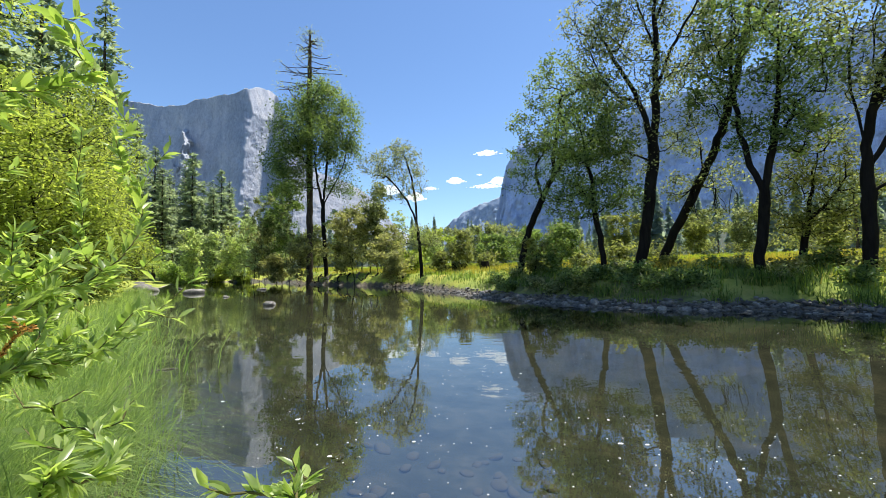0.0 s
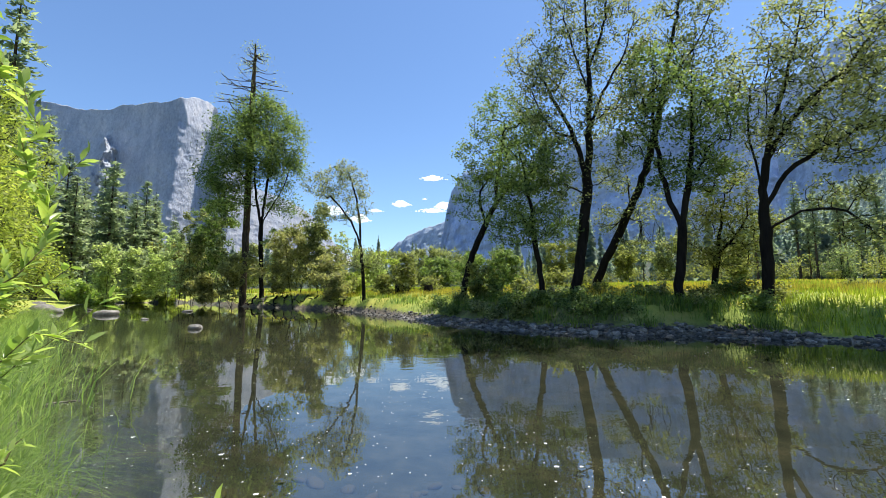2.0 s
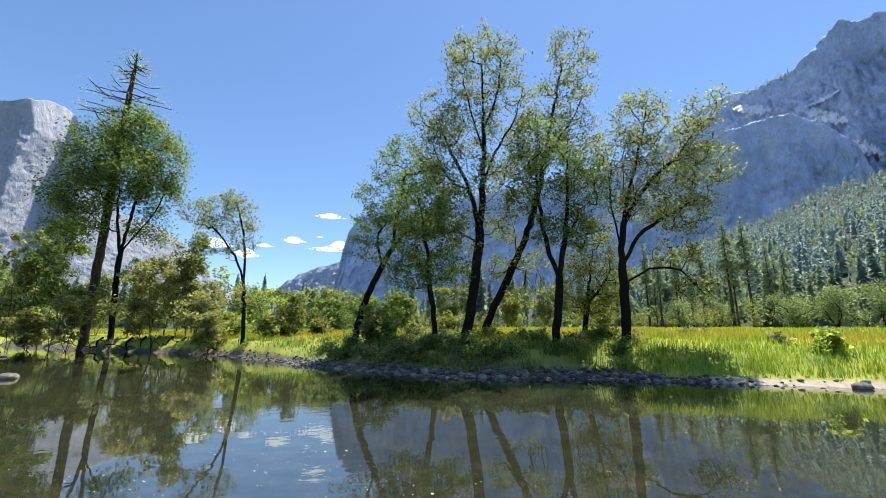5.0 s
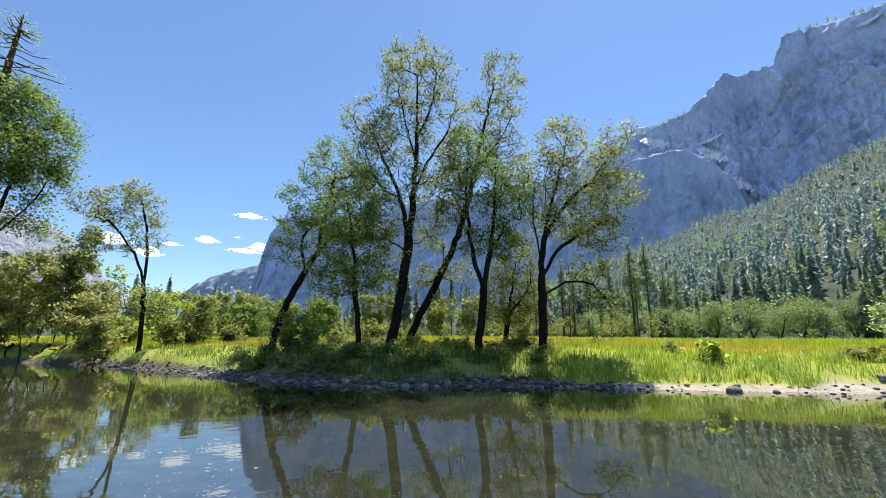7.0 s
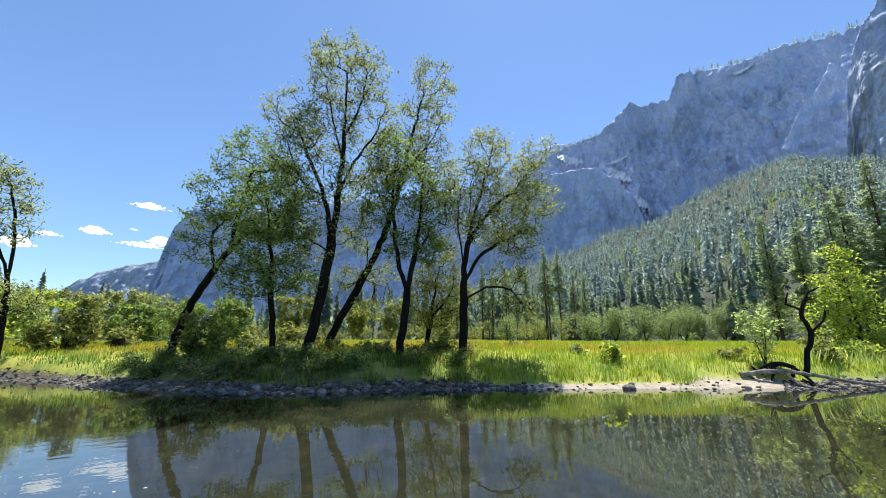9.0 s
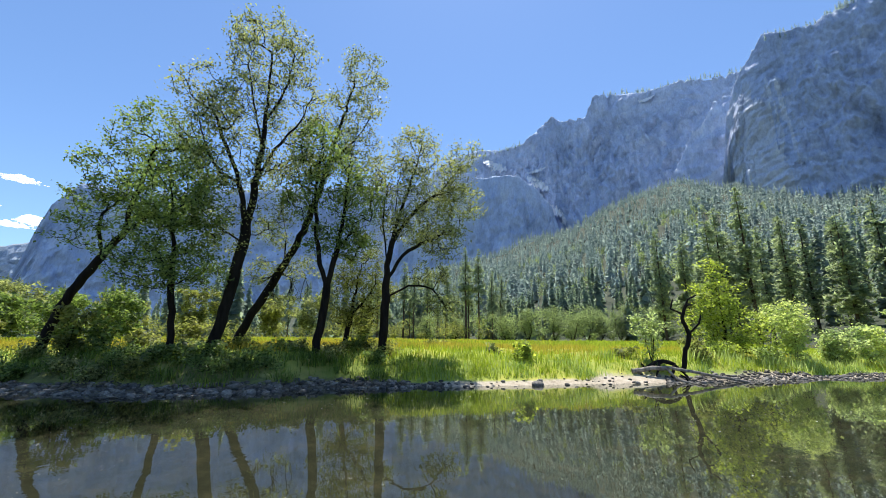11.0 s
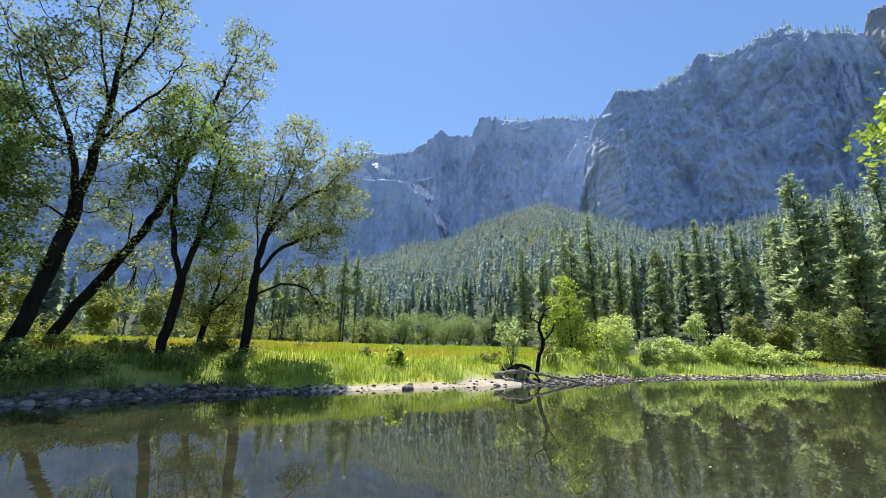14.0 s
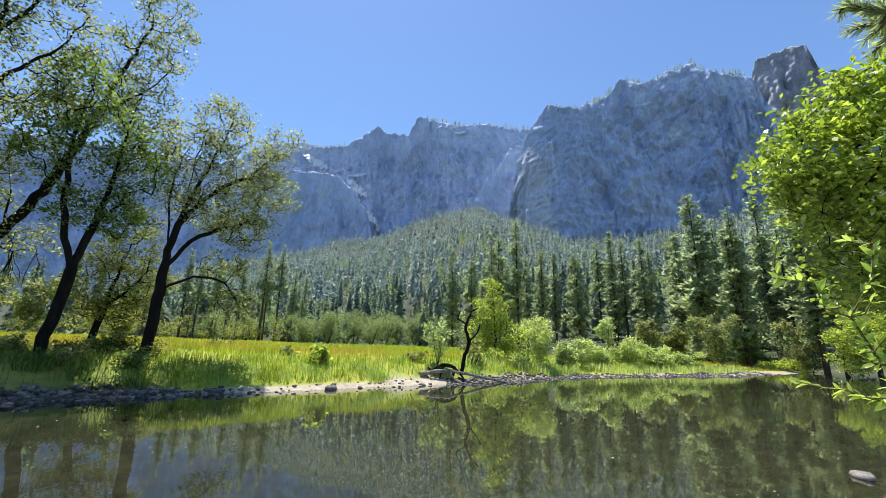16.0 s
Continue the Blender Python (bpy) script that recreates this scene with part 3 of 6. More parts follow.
class Skeleton:
    """A branching skeleton: nodes with parents, thickened from the tips down."""

    def __init__(self, rng):
        self.rng = rng
        self.pos, self.parent = [], []

    def line(self, pts, attach=None, step=0.4, wobble=0.03):
        pts = [np.array(p, dtype=float) for p in pts]
        if attach is None:
            self.pos.append(pts[0])
            self.parent.append(-1)
            last = len(self.pos) - 1
        else:
            last = attach
        cps = [pts[0]] + pts + [pts[-1]]
        for k in range(1, len(cps) - 2):
            p0, p1, p2, p3 = cps[k - 1:k + 3]
            m = max(1, int(np.linalg.norm(p2 - p1) / step))
            for j in range(1, m + 1):
                t = j / m
                q = 0.5 * (2 * p1 + (p2 - p0) * t + (2 * p0 - 5 * p1 + 4 * p2 - p3) * t * t + (3 * p1 - p0 - 3 * p2 + p3) * t ** 3)
                q = q + self.rng.normal(size=3) * wobble
                self.pos.append(q)
                self.parent.append(last)
                last = len(self.pos) - 1
        return last

    def nearest(self, p, low=0.0):
        P = np.array(self.pos)
        d = np.linalg.norm(P - p, axis=1)
        cost = d + 0.9 * np.maximum(0, P[:, 2] - p[2] + 0.25 * d) + 1e3 * (P[:, 2] < low)
        return int(np.argmin(cost))

    def reach(self, targets, low=0.0, sag=0.14):
        T = np.array(targets)
        P = np.array(self.pos)
        near = np.array([np.min(np.linalg.norm(P - t, axis=1)) for t in T])
        ends = []
        for i in np.argsort(near):
            t = T[i]
            k = self.nearest(t, low)
            a = np.array(self.pos[k])
            d = np.linalg.norm(t - a)
            if d < 0.05:
                ends.append(k)
                continue
            mid = (a + t) / 2 - np.array([0, 0, sag * d]) + self.rng.normal(size=3) * 0.07 * d
            ends.append(self.line([a, mid, t], k, step=max(0.22, d / 7), wobble=0.018 * d))
        return ends

    def thickness(self, base, tip=0.006, power=1.65):
        n = len(self.pos)
        acc = np.zeros(n)
        kids = np.zeros(n, dtype=int)
        for i in range(n):
            if self.parent[i] >= 0:
                kids[self.parent[i]] += 1
        acc[kids == 0] = tip ** power
        for i in range(n - 1, 0, -1):
            if self.parent[i] >= 0:
                acc[self.parent[i]] += acc[i] + (0.2 * tip) ** power
        r = acc ** (1 / power)
        return np.maximum(tip, r * base / r[0])

    def tubes(self, r, flare=1.35):
        P = np.array(self.pos)
        n = len(P)
        par = np.array(self.parent)
        main = np.full(n, -1)
        for i in range(1, n):
            p = par[i]
            if p >= 0 and (main[p] < 0 or r[i] > r[main[p]]):
                main[p] = i
        V, F, ring = [], [], {}

        circles = {k: [(math.cos(2 * math.pi * i / k), math.sin(2 * math.pi * i / k)) for i in range(k)] for k in (3, 5, 9)}

        def make_ring(c, direction, rad, sides, wob):
            d = Vector(direction).normalized()
            u = d.cross(Vector((0.31, 0.95, 0.05))).normalized()
            w = d.cross(u)
            c = Vector(c)
            s = len(V)
            for cs, sn in circles[sides]:
                rr = rad * (1 + wob * (random.random() - 0.5))
                V.append(tuple(c + (u * cs + w * sn) * rr))
            return s, sides

        for i in range(n):
            p = par[i]
            if p < 0:
                continue
            big = r[i] > 0.06
            sides = 9 if big else 3 if r[i] < 0.02 else 5
            dirn = P[i] - P[p]
            if p in ring and main[p] == i and ring[p][1] == sides:
                s0 = ring[p][0]
            else:
                rad = r[p] if main[p] == i else min(r[p], r[i] * 1.25)
                if par[p] < 0:
                    rad *= flare
                s0, _ = make_ring(P[p], dirn, rad, sides, 0.12 if big else 0.0)
            nxt = P[main[i]] - P[i] if main[i] >= 0 else dirn
            s1, _ = make_ring(P[i], dirn + nxt, r[i] if main[i] >= 0 else r[i] * 0.5, sides, 0.12 if big else 0.0)
            ring[i] = (s1, sides)
            for k in range(sides):
                k2 = (k + 1) % sides
                F.append((s0 + k, s0 + k2, s1 + k2, s1 + k))
        return np.array(V), np.array(F)


def in_blob(rng, blob, n):
    c, rx, rz = blob
    out = []
    while len(out) < n:
        p = rng.uniform(-1, 1, 3)
        q = np.linalg.norm(p)
        if 0.45 < q < 1:
            out.append(np.array(c) + p * np.array([rx, rx, rz]))
    return out


def broadleaf(name, lines, blobs, radius, twigs, per_twig, leaf, mat, bark, label, category, seed, cluster=0.32, low=0.0, group="", narrow=0.6, tip=0.016, kind=""):
    """A leafy tree or shrub: given trunk and limb lines, twigs grown out into the crown's blobs, leaves round the twigs."""
    rng = np.random.default_rng(seed)
    base = Vector(lines[0][0])
    loc = [[np.array(p) - np.array(base) for p in ln] for ln in lines]
    sk = Skeleton(rng)
    sk.line(loc[0])
    for ln in loc[1:]:
        k = sk.nearest(ln[0])
        sk.line([sk.pos[k]] + ln[1:], k)
    vol = np.array([b[1] ** 2 * b[2] for b in blobs]) ** 0.8
    share = np.maximum(2, (vol / vol.sum() * twigs).astype(int))
    T = []
    for b, k in zip(blobs, share):
        T += in_blob(rng, (np.array(b[0]) - np.array(base), b[1], b[2]), k)
    ends = sk.reach(T, low)
    r = sk.thickness(radius, tip)
    V, F = sk.tubes(r)
    root = thing(name, base, label, category, group, kind)
    part("trunk", mesh_of("trunk", V, F, bark, True), root)
    C = []
    P = np.array(sk.pos)
    for e in ends:
        k = int(per_twig * rng.uniform(0.4, 1.6))
        back = P[sk.parent[e]] if sk.parent[e] >= 0 else P[e]
        t = rng.uniform(0, 1.1, (k, 1))
        C.append(P[e] * t + back * (1 - t) + rng.normal(size=(k, 3)) * cluster * np.array([1, 1, 0.75]))
    v, f = leaves(rng, np.concatenate(C), leaf, narrow=narrow)
    part("crown", mesh_of("crown", v, f, mat), root)
    return root


def conifer_mesh(rng, height, spread, bare, dense=1.0, droop=0.3, ragged=0.24):
    """Trunk and needle sprays of one conifer standing at the origin."""
    tv, tf = [], []
    rings, sides = 9, 7
    for i in range(rings):
        z = height * i / (rings - 1)
        rad = 0.012 * height * (1 - i / (rings - 1)) ** 0.8 + 0.02
        for k in range(sides):
            a = 2 * math.pi * k / sides
            tv.append((rad * math.cos(a), rad * math.sin(a), z))
    for i in range(rings - 1):
        for k in range(sides):
            tf.append((i * sides + k, i * sides + (k + 1) % sides, (i + 1) * sides + (k + 1) % sides, (i + 1) * sides + k))
    C, AX, S = [], [], []
    z = bare * height
    lean = rng.uniform(0, 6.28)
    while z < height * 0.985:
        k = (z / height - bare) / (1 - bare)
        length = spread * (1 - k) ** 0.62 * min(1, 0.5 + 1.8 * k) * (1 + 0.25 * math.sin(z * 0.9 + lean)) + 0.2
        for _ in range(rng.integers(6, 10)):
            if rng.random() < ragged:
                continue
            a = rng.uniform(0, 2 * math.pi)
            ln = length * rng.uniform(1 - ragged * 2.0, 1.12)
            rise = rng.uniform(-0.1, 0.28)
            out = np.array([math.cos(a), math.sin(a), 0])
            side = np.array([-math.sin(a), math.cos(a), 0])
            m = max(2, int(ln / 0.42 * dense))
            for j in range(m):
                t = (j + 0.9) / m
                p = out * ln * t + np.array([0, 0, z - droop * ln * t * t + rise * ln * t])
                for sgn in (-1, 0, 1):
                    C.append(p + side * sgn * 0.17 * ln * (1 - t * 0.6) + rng.normal(size=3) * 0.14)
                    AX.append(out * 0.8 + side * sgn * 0.8 + np.array([0, 0, 0.15]) + rng.normal(size=3) * 0.5)
                    S.append((0.38 + 0.1 * ln) * rng.uniform(0.7, 1.4))
        z += height * 0.017 / dense * rng.uniform(0.6, 1.4) + 0.1
    C, AX, S = np.array(C), np.array(AX), np.array(S)[:, None]
    AX /= np.linalg.norm(AX, axis=1)[:, None]
    up = rng.normal(size=C.shape) * 0.35 + np.array([0, 0, 1])
    side = np.cross(AX, up)
    side /= np.linalg.norm(side, axis=1)[:, None]
    dip = np.cross(side, AX)
    v = np.stack([C - AX * S * 0.6, C + side * S * 0.32 - dip * S * 0.12, C + AX * S * 1.0, C - side * S * 0.32 - dip * S * 0.12], 1).reshape(-1, 3)
    return mesh_of("trunk", tv, np.array(tf), PINE_BARK, True), mesh_of("needles", v, np.arange(len(v)).reshape(-1, 4), NEEDLE)


CONIFERS = []
for i, (h, w, bare) in enumerate([(34, 4.0, 0.16), (38, 4.0, 0.26), (30, 3.9, 0.1), (36, 3.2, 0.4), (26, 3.4, 0.06)]):
    CONIFERS.append((h, *conifer_mesh(np.random.default_rng(100 + i), h, w, bare, 0.95)))


def conifer(x, y, height, kind, turn, label="tall dark green conifer at the forest edge", group="conifers at the forest edge", wide=1.0):
    h, trunk, needles = CONIFERS[kind]
    root = thing("conifer", (x, y, gz(x, y) - 0.1), label, "conifer", group)
    root.rotation_euler = (0, 0, turn)
    k = height / h
    root.scale = (k * wide, k * wide, k)
    part("trunk", trunk, root)
    part("needles", needles, root)
    return root


def low_conifers(rng, pts, heights, name, label, mat=None, fat=0.15):
    """Many far conifers in one mesh: each a tapering stack of drooping boughs round its stem, more of them where near."""
    pts, h = np.asarray(pts, dtype=float), np.asarray(heights, dtype=float)
    dist = np.hypot(pts[:, 0], pts[:, 1])
    VV = []
    for boughs, lo, hi in ((120, 0, 270), (54, 270, 430), (34, 430, 650), (20, 650, 9000)):
        pick = (dist >= lo) & (dist < hi)
        n = int(pick.sum())
        if not n:
            continue
        p, hh = pts[pick][:, None, :], h[pick][:, None]
        k = np.sort((np.arange(boughs)[None, :] + rng.uniform(0, 1.4, (n, boughs))) / (boughs + 0.4), axis=1)
        w = hh * fat * rng.uniform(0.7, 1.3, (n, 1))
        r = w * (1.02 - k) ** 0.75 * rng.uniform(0.45, 1.35, (n, boughs)) + 0.012 * hh
        a = rng.uniform(0, 2 * math.pi, (n, boughs))
        out = np.stack([np.cos(a), np.sin(a), 0 * a], -1)
        side = np.stack([-np.sin(a), np.cos(a), 0 * a], -1)
        up = np.array([0, 0, 1.0])
        z = hh * (0.08 + 0.9 * k)
        half = (r * 0.42 + hh * (0.012 + 0.5 / boughs * (1.1 - k)))[..., None]
        stem = p + up * (z + 0.35 * r + hh * 0.8 / boughs)[..., None]
        tip = p + out * r[..., None] + up * (z - rng.uniform(0.1, 0.9, (n, boughs)) * r)[..., None]
        mid = p + out * (0.55 * r)[..., None] + up * (z - rng.uniform(0.0, 0.35, (n, boughs)) * r - hh * 0.5 / boughs)[..., None]
        VV.append(np.stack([stem, mid - side * half, tip, mid + side * half], 2).reshape(-1, 3))
        a0 = rng.uniform(0, 6.28, n)
        e = np.stack([np.cos(a0), np.sin(a0), 0 * a0], -1) * hh * 0.016
        q, top = pts[pick], pts[pick] + up * hh * 1.04
        VV.append(np.stack([q - e, q + e, top + e * 0.2, top - e * 0.2], 1).reshape(-1, 3))
    V = np.concatenate(VV)
    me = mesh_of(name, V, np.arange(len(V)).reshape(-1, 4), mat or HAZED_NEEDLE)
    return tagged(new(name, me), label, "forest", kind="stuff")


def far_broad(rng, pts, heights, name, label, mat):
    """Many far leafy trees in one mesh of leaf clumps."""
    C, S = [], []
    for (x, y, z), h in zip(pts, heights):
        for _ in range(5):
            b = np.array([x, y, z + h * rng.uniform(0.35, 0.75)]) + rng.normal(size=3) * h * np.array([0.2, 0.2, 0.06])
            q = rng.normal(size=(42, 3))
            q /= np.linalg.norm(q, axis=1)[:, None]
            C.append(b + q * h * rng.uniform(0.12, 0.24, (42, 1)))
    C = np.concatenate(C)
    v, f = leaves(rng, C, float(np.mean(heights)) * 0.075, narrow=0.8)
    return tagged(new(name, mesh_of(name, v, f, mat)), label, "trees", kind="stuff")


def at(az, d, up=0.0):
    p = polar(az, d, 0)
    return Vector((p.x, p.y, gz(p.x, p.y) + up))


# ---- forest on the slopes ----
rng = np.random.default_rng(5)
N = 11500
az = rng.uniform(42, 134, N)
d = 120 + (1000 - 120) * rng.random(N) ** 0.62
start = np.interp(az, [42, 60, 85, 100, 134], [190, 185, 150, 125, 110])
ok = (d > start) & (fractal(az * 0.5, d * 0.012, 3, 77) > 0.33 - 0.1 * (d > 420))
az, d = az[ok], d[ok]
x, y = d * np.sin(np.radians(az)), d * np.cos(np.radians(az))
z = ground_z(x, y) - 0.5
hh = np.interp(d, [150, 300, 900], [26, 25, 21]) * rng.uniform(0.3, 0.95, len(x)) * rng.choice([0.7, 1.0, 1.25], len(x))
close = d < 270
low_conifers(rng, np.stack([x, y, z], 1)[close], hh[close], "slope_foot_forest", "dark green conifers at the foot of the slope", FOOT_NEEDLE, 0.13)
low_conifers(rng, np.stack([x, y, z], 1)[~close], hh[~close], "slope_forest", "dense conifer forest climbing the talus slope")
N = 420
az = rng.uniform(50, 132, N)
d = rng.uniform(190, 620, N)
x, y = d * np.sin(np.radians(az)), d * np.cos(np.radians(az))
far_broad(rng, np.stack([x, y, ground_z(x, y)], 1), rng.uniform(9, 17, N), "slope_oaks", "pale green oaks scattered through the conifer slope", OAK)
# valley floor woods beyond the meadow
N = 950
az = rng.uniform(-75, 52, N)
d = rng.uniform(140, 420, N)
ok = (d > 190 - 50 * np.clip((-10 - az) / 15, 0, 1))
az, d = az[ok], d[ok]
x, y = d * np.sin(np.radians(az)), d * np.cos(np.radians(az))
hh = np.interp(az, [-75, -34, -24, -16, 12, 25, 50], [26, 24, 21, 19, 20, 27, 28]) * rng.uniform(0.6, 1.25, len(az))
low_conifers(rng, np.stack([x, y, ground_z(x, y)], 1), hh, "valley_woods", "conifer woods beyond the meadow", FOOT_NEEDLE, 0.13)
N = 190
az = rng.uniform(-30, 60, N)
d = rng.uniform(120, 200, N)
x, y = d * np.sin(np.radians(az)), d * np.cos(np.radians(az))
far_broad(rng, np.stack([x, y, ground_z(x, y)], 1), rng.uniform(3, 9, N), "meadow_thicket", "leafy thicket along the meadow's far edge", OLIVE)
N = 150
az = rng.uniform(48, 124, N)
d = rng.uniform(150, 235, N) * np.interp(az, [48, 85, 110, 124], [1.0, 0.95, 0.7, 0.62])
x, y = d * np.sin(np.radians(az)), d * np.cos(np.radians(az))
far_broad(rng, np.stack([x, y, ground_z(x, y)], 1), 3 + 10 * rng.random(N) ** 2, "slope_foot_scrub", "mixed green scrub and young oaks at the slope's foot", OAK)
# trees along the rims
for rim, dist, spans, N in ((BACK_RIM, 1400, [(57, 66), (78, 96)], 170), (BUTTRESS_RIM, 865, [(97, 106), (108, 121.5)], 190)):
    span = [spans[i] for i in rng.integers(0, len(spans), N)]
    az = np.array([rng.uniform(*q) for q in span])
    dd = dist + rng.uniform(0, 50, N)
    el = np.interp(az, [q[0] for q in rim], [q[1] for q in rim])
    x, y = dd * np.sin(np.radians(az)), dd * np.cos(np.radians(az))
    tall = rng.uniform(8, 24, N) * (dist / 1000) ** 0.5
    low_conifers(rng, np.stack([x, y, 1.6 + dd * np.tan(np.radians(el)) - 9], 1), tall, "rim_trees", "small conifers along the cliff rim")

# ---- conifers as single trees ----
rng = np.random.default_rng(11)
for i in range(52):
    a = rng.uniform(84, 128)
    dd = rng.uniform(105, 165) if a < 112 else rng.uniform(85, 140)
    p = at(a, dd)
    conifer(p.x, p.y, rng.uniform(24, 37) * (0.75 if a < 88 else 1), int(rng.integers(0, 5)), rng.uniform(0, 6.28))
for i in range(26):
    a = rng.uniform(42, 63)
    p = at(a, rng.uniform(150, 215))
    conifer(p.x, p.y, rng.uniform(15, 30), 3 if rng.random() < 0.75 else 1, rng.uniform(0, 6.28), "slender pine with a bare lower trunk beyond the meadow", "meadow edge pines")
for i in range(46):
    a = rng.uniform(-40, -20)
    p = at(a, rng.uniform(92, 150))
    conifer(p.x, p.y, np.interp(a, [-40, -30, -24, -20], [31, 24, 16, 13]) * rng.uniform(0.7, 1.1), int(rng.integers(0, 5)), rng.uniform(0, 6.28), "dark green conifer at the river's upper end", "conifers upriver", 1.12)
for a, e, dd, kd in [(57.6, 14.2, 150, 3), (59.4, 13.8, 152, 3), (82.6, 14.6, 130, 0), (55.0, 11.5, 165, 3), (52.6, 11.0, 170, 3), (49.0, 12.0, 160, 3), (44.5, 10.5, 165, 3), (34.0, 9.0, 170, 1), (62.6, 10.0, 180, 1), (-28.5, 12.9, 105, 2), (-31.5, 10.9, 105, 0), (-40.0, 28.5, 52, 1), (-45, 31, 45, 0), (-48, 33, 38, 1), (-42.5, 24, 60, 2)]:
    p = at(a, dd)
    conifer(p.x, p.y, 1.6 + dd * math.tan(radians(e)) - p.z, kd, rng.uniform(0, 6.28), "tall slender pine with a bare lower trunk" if kd == 3 else "tall dark green conifer beside the river meadow", "single pines")


# ---- the riverside trees across the water ----
def tree(name, d, trunk, limbs, crown, radius, twigs, per, leaf, mat, label, seed, category="tree", cluster=0.21, low=2.0, group="riverside trees", bark=None, narrow=0.6, sink=0.15):
    """Lines and crown given as bearings and height angles at the distance d, with (d offset) as a third value where a limb leaves that plane."""
    r2 = np.random.default_rng(seed)

    def pt(p):
        q = aloft(p[:2], d + (p[2] if len(p) > 2 else 0.0))
        return (q.x, q.y, q.z)

    base = at(trunk[0][0], d)
    lines = [[(base.x, base.y, base.z - sink)] + [pt(p) for p in trunk[1:]]]
    lines += [[pt(p) for p in ln] for ln in limbs]
    blobs = []
    for (a, e), rx, rz in crown:
        blobs.append((pt((a, e, r2.uniform(-0.3, 0.3) * rx)), rx * 1.14, rz * 1.14))
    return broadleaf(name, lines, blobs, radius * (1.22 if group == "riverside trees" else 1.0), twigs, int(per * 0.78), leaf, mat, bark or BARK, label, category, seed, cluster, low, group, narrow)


tree("leaning_alder", 25.5, [(10.41, -0.77), (11.55, 3.63), (13.13, 7.94), (14.85, 11.34), (17.14, 14.51), (19.36, 18.49)],
     [[(14.29, 10.19), (13.19, 12.26), (13.32, 14.09)], [(15.57, 12.50), (15.86, 16.59), (16.82, 21.51)]],
     [((16.68, 22.94), 2.0, 1.9), ((13.45, 19.19), 1.5, 1.0), ((19.88, 21.17), 1.6, 1.8), ((11.54, 12.09), 1.1, 0.9), ((16.97, 16.35), 2.0, 1.2), ((12.41, 16.15), 1.2, 0.8)],
     0.155, 440, 40, 0.15, DARK_LEAF, "backlit alder leaning over the gravel bank", 21)
tree("young_alder", 21.2, [(21.75, -2.15), (21.07, 3.96), (20.25, 10.65), (19.44, 15.86), (18.63, 19.90)], [[(20.71, 7.67), (18.95, 10.56), (17.42, 11.56)]],
     [((19.09, 17.33), 1.5, 1.3), ((22.60, 16.15), 1.2, 1.2), ((18.01, 9.00), 1.7, 0.8), ((22.72, 9.28), 1.5, 0.8), ((22.98, 21.51), 0.9, 1.0), ((19.84, 12.88), 1.7, 0.8)],
     0.11, 400, 42, 0.145, DARK_LEAF, "straight slim alder with dark layered foliage", 22)
tree("tall_cottonwood", 21.2, [(25.56, -1.51), (26.31, 3.35), (27.26, 9.49), (27.92, 16.52), (28.37, 23.48), (28.50, 30.16), (28.30, 36.38)],
     [[(27.72, 15.73), (26.26, 20.27), (23.65, 25.31), (21.12, 29.35)], [(28.16, 21.18), (30.12, 25.11), (32.96, 28.98), (34.59, 32.65)], [(28.58, 25.76), (26.89, 30.02), (25.27, 34.73)], [(28.42, 28.70), (30.64, 32.45), (31.32, 36.61)],
      [(26.42, 20.29), (22.92, 22.25), (20.52, 27.12)], [(27.45, 13.38), (24.63, 14.76), (22.60, 16.15)]],
     [((27.33, 36.29), 1.9, 1.9), ((25.03, 37.68), 0.9, 0.9), ((31.77, 36.64), 1.1, 1.4), ((21.49, 29.75), 1.6, 1.5), ((25.68, 29.18), 1.9, 1.6), ((32.46, 30.78), 1.5, 1.6), ((20.65, 25.69), 1.1, 1.4), ((26.12, 22.55), 2.0, 1.2), ((23.75, 16.24), 1.2, 0.8), ((32.68, 24.49), 1.3, 1.0), ((30.46, 17.43), 1.0, 0.9), ((25.88, 13.29), 0.9, 0.7)],
     0.205, 1000, 22, 0.14, ALDER, "tall backlit cottonwood with an airy green crown", 23, low=5.0)
tree("slanting_cottonwood", 25.0, [(27.75, 0.25), (29.60, 4.02), (31.98, 8.86), (34.46, 14.42), (36.33, 19.97), (37.77, 26.14), (39.47, 32.02), (40.82, 36.16)],
     [[(35.78, 18.39), (33.60, 22.23), (32.23, 25.23)], [(37.36, 24.62), (40.79, 27.64), (42.98, 30.52)], [(33.10, 11.24), (32.57, 15.16), (31.65, 18.27)]],
     [((41.27, 36.83), 1.2, 1.4), ((43.03, 33.36), 1.1, 1.4), ((39.48, 31.30), 1.4, 1.6), ((36.91, 26.13), 1.8, 1.6), ((42.07, 26.87), 1.5, 1.4), ((32.76, 22.19), 1.4, 1.4), ((31.36, 15.12), 1.0, 1.0), ((42.87, 22.29), 1.2, 1.2), ((34.72, 10.48), 1.0, 0.8), ((30.77, 9.61), 1.0, 0.8), ((33.65, 5.78), 0.8, 0.5)],
     0.185, 740, 23, 0.15, ALDER, "slanting backlit cottonwood behind the bank", 24, low=4.0)
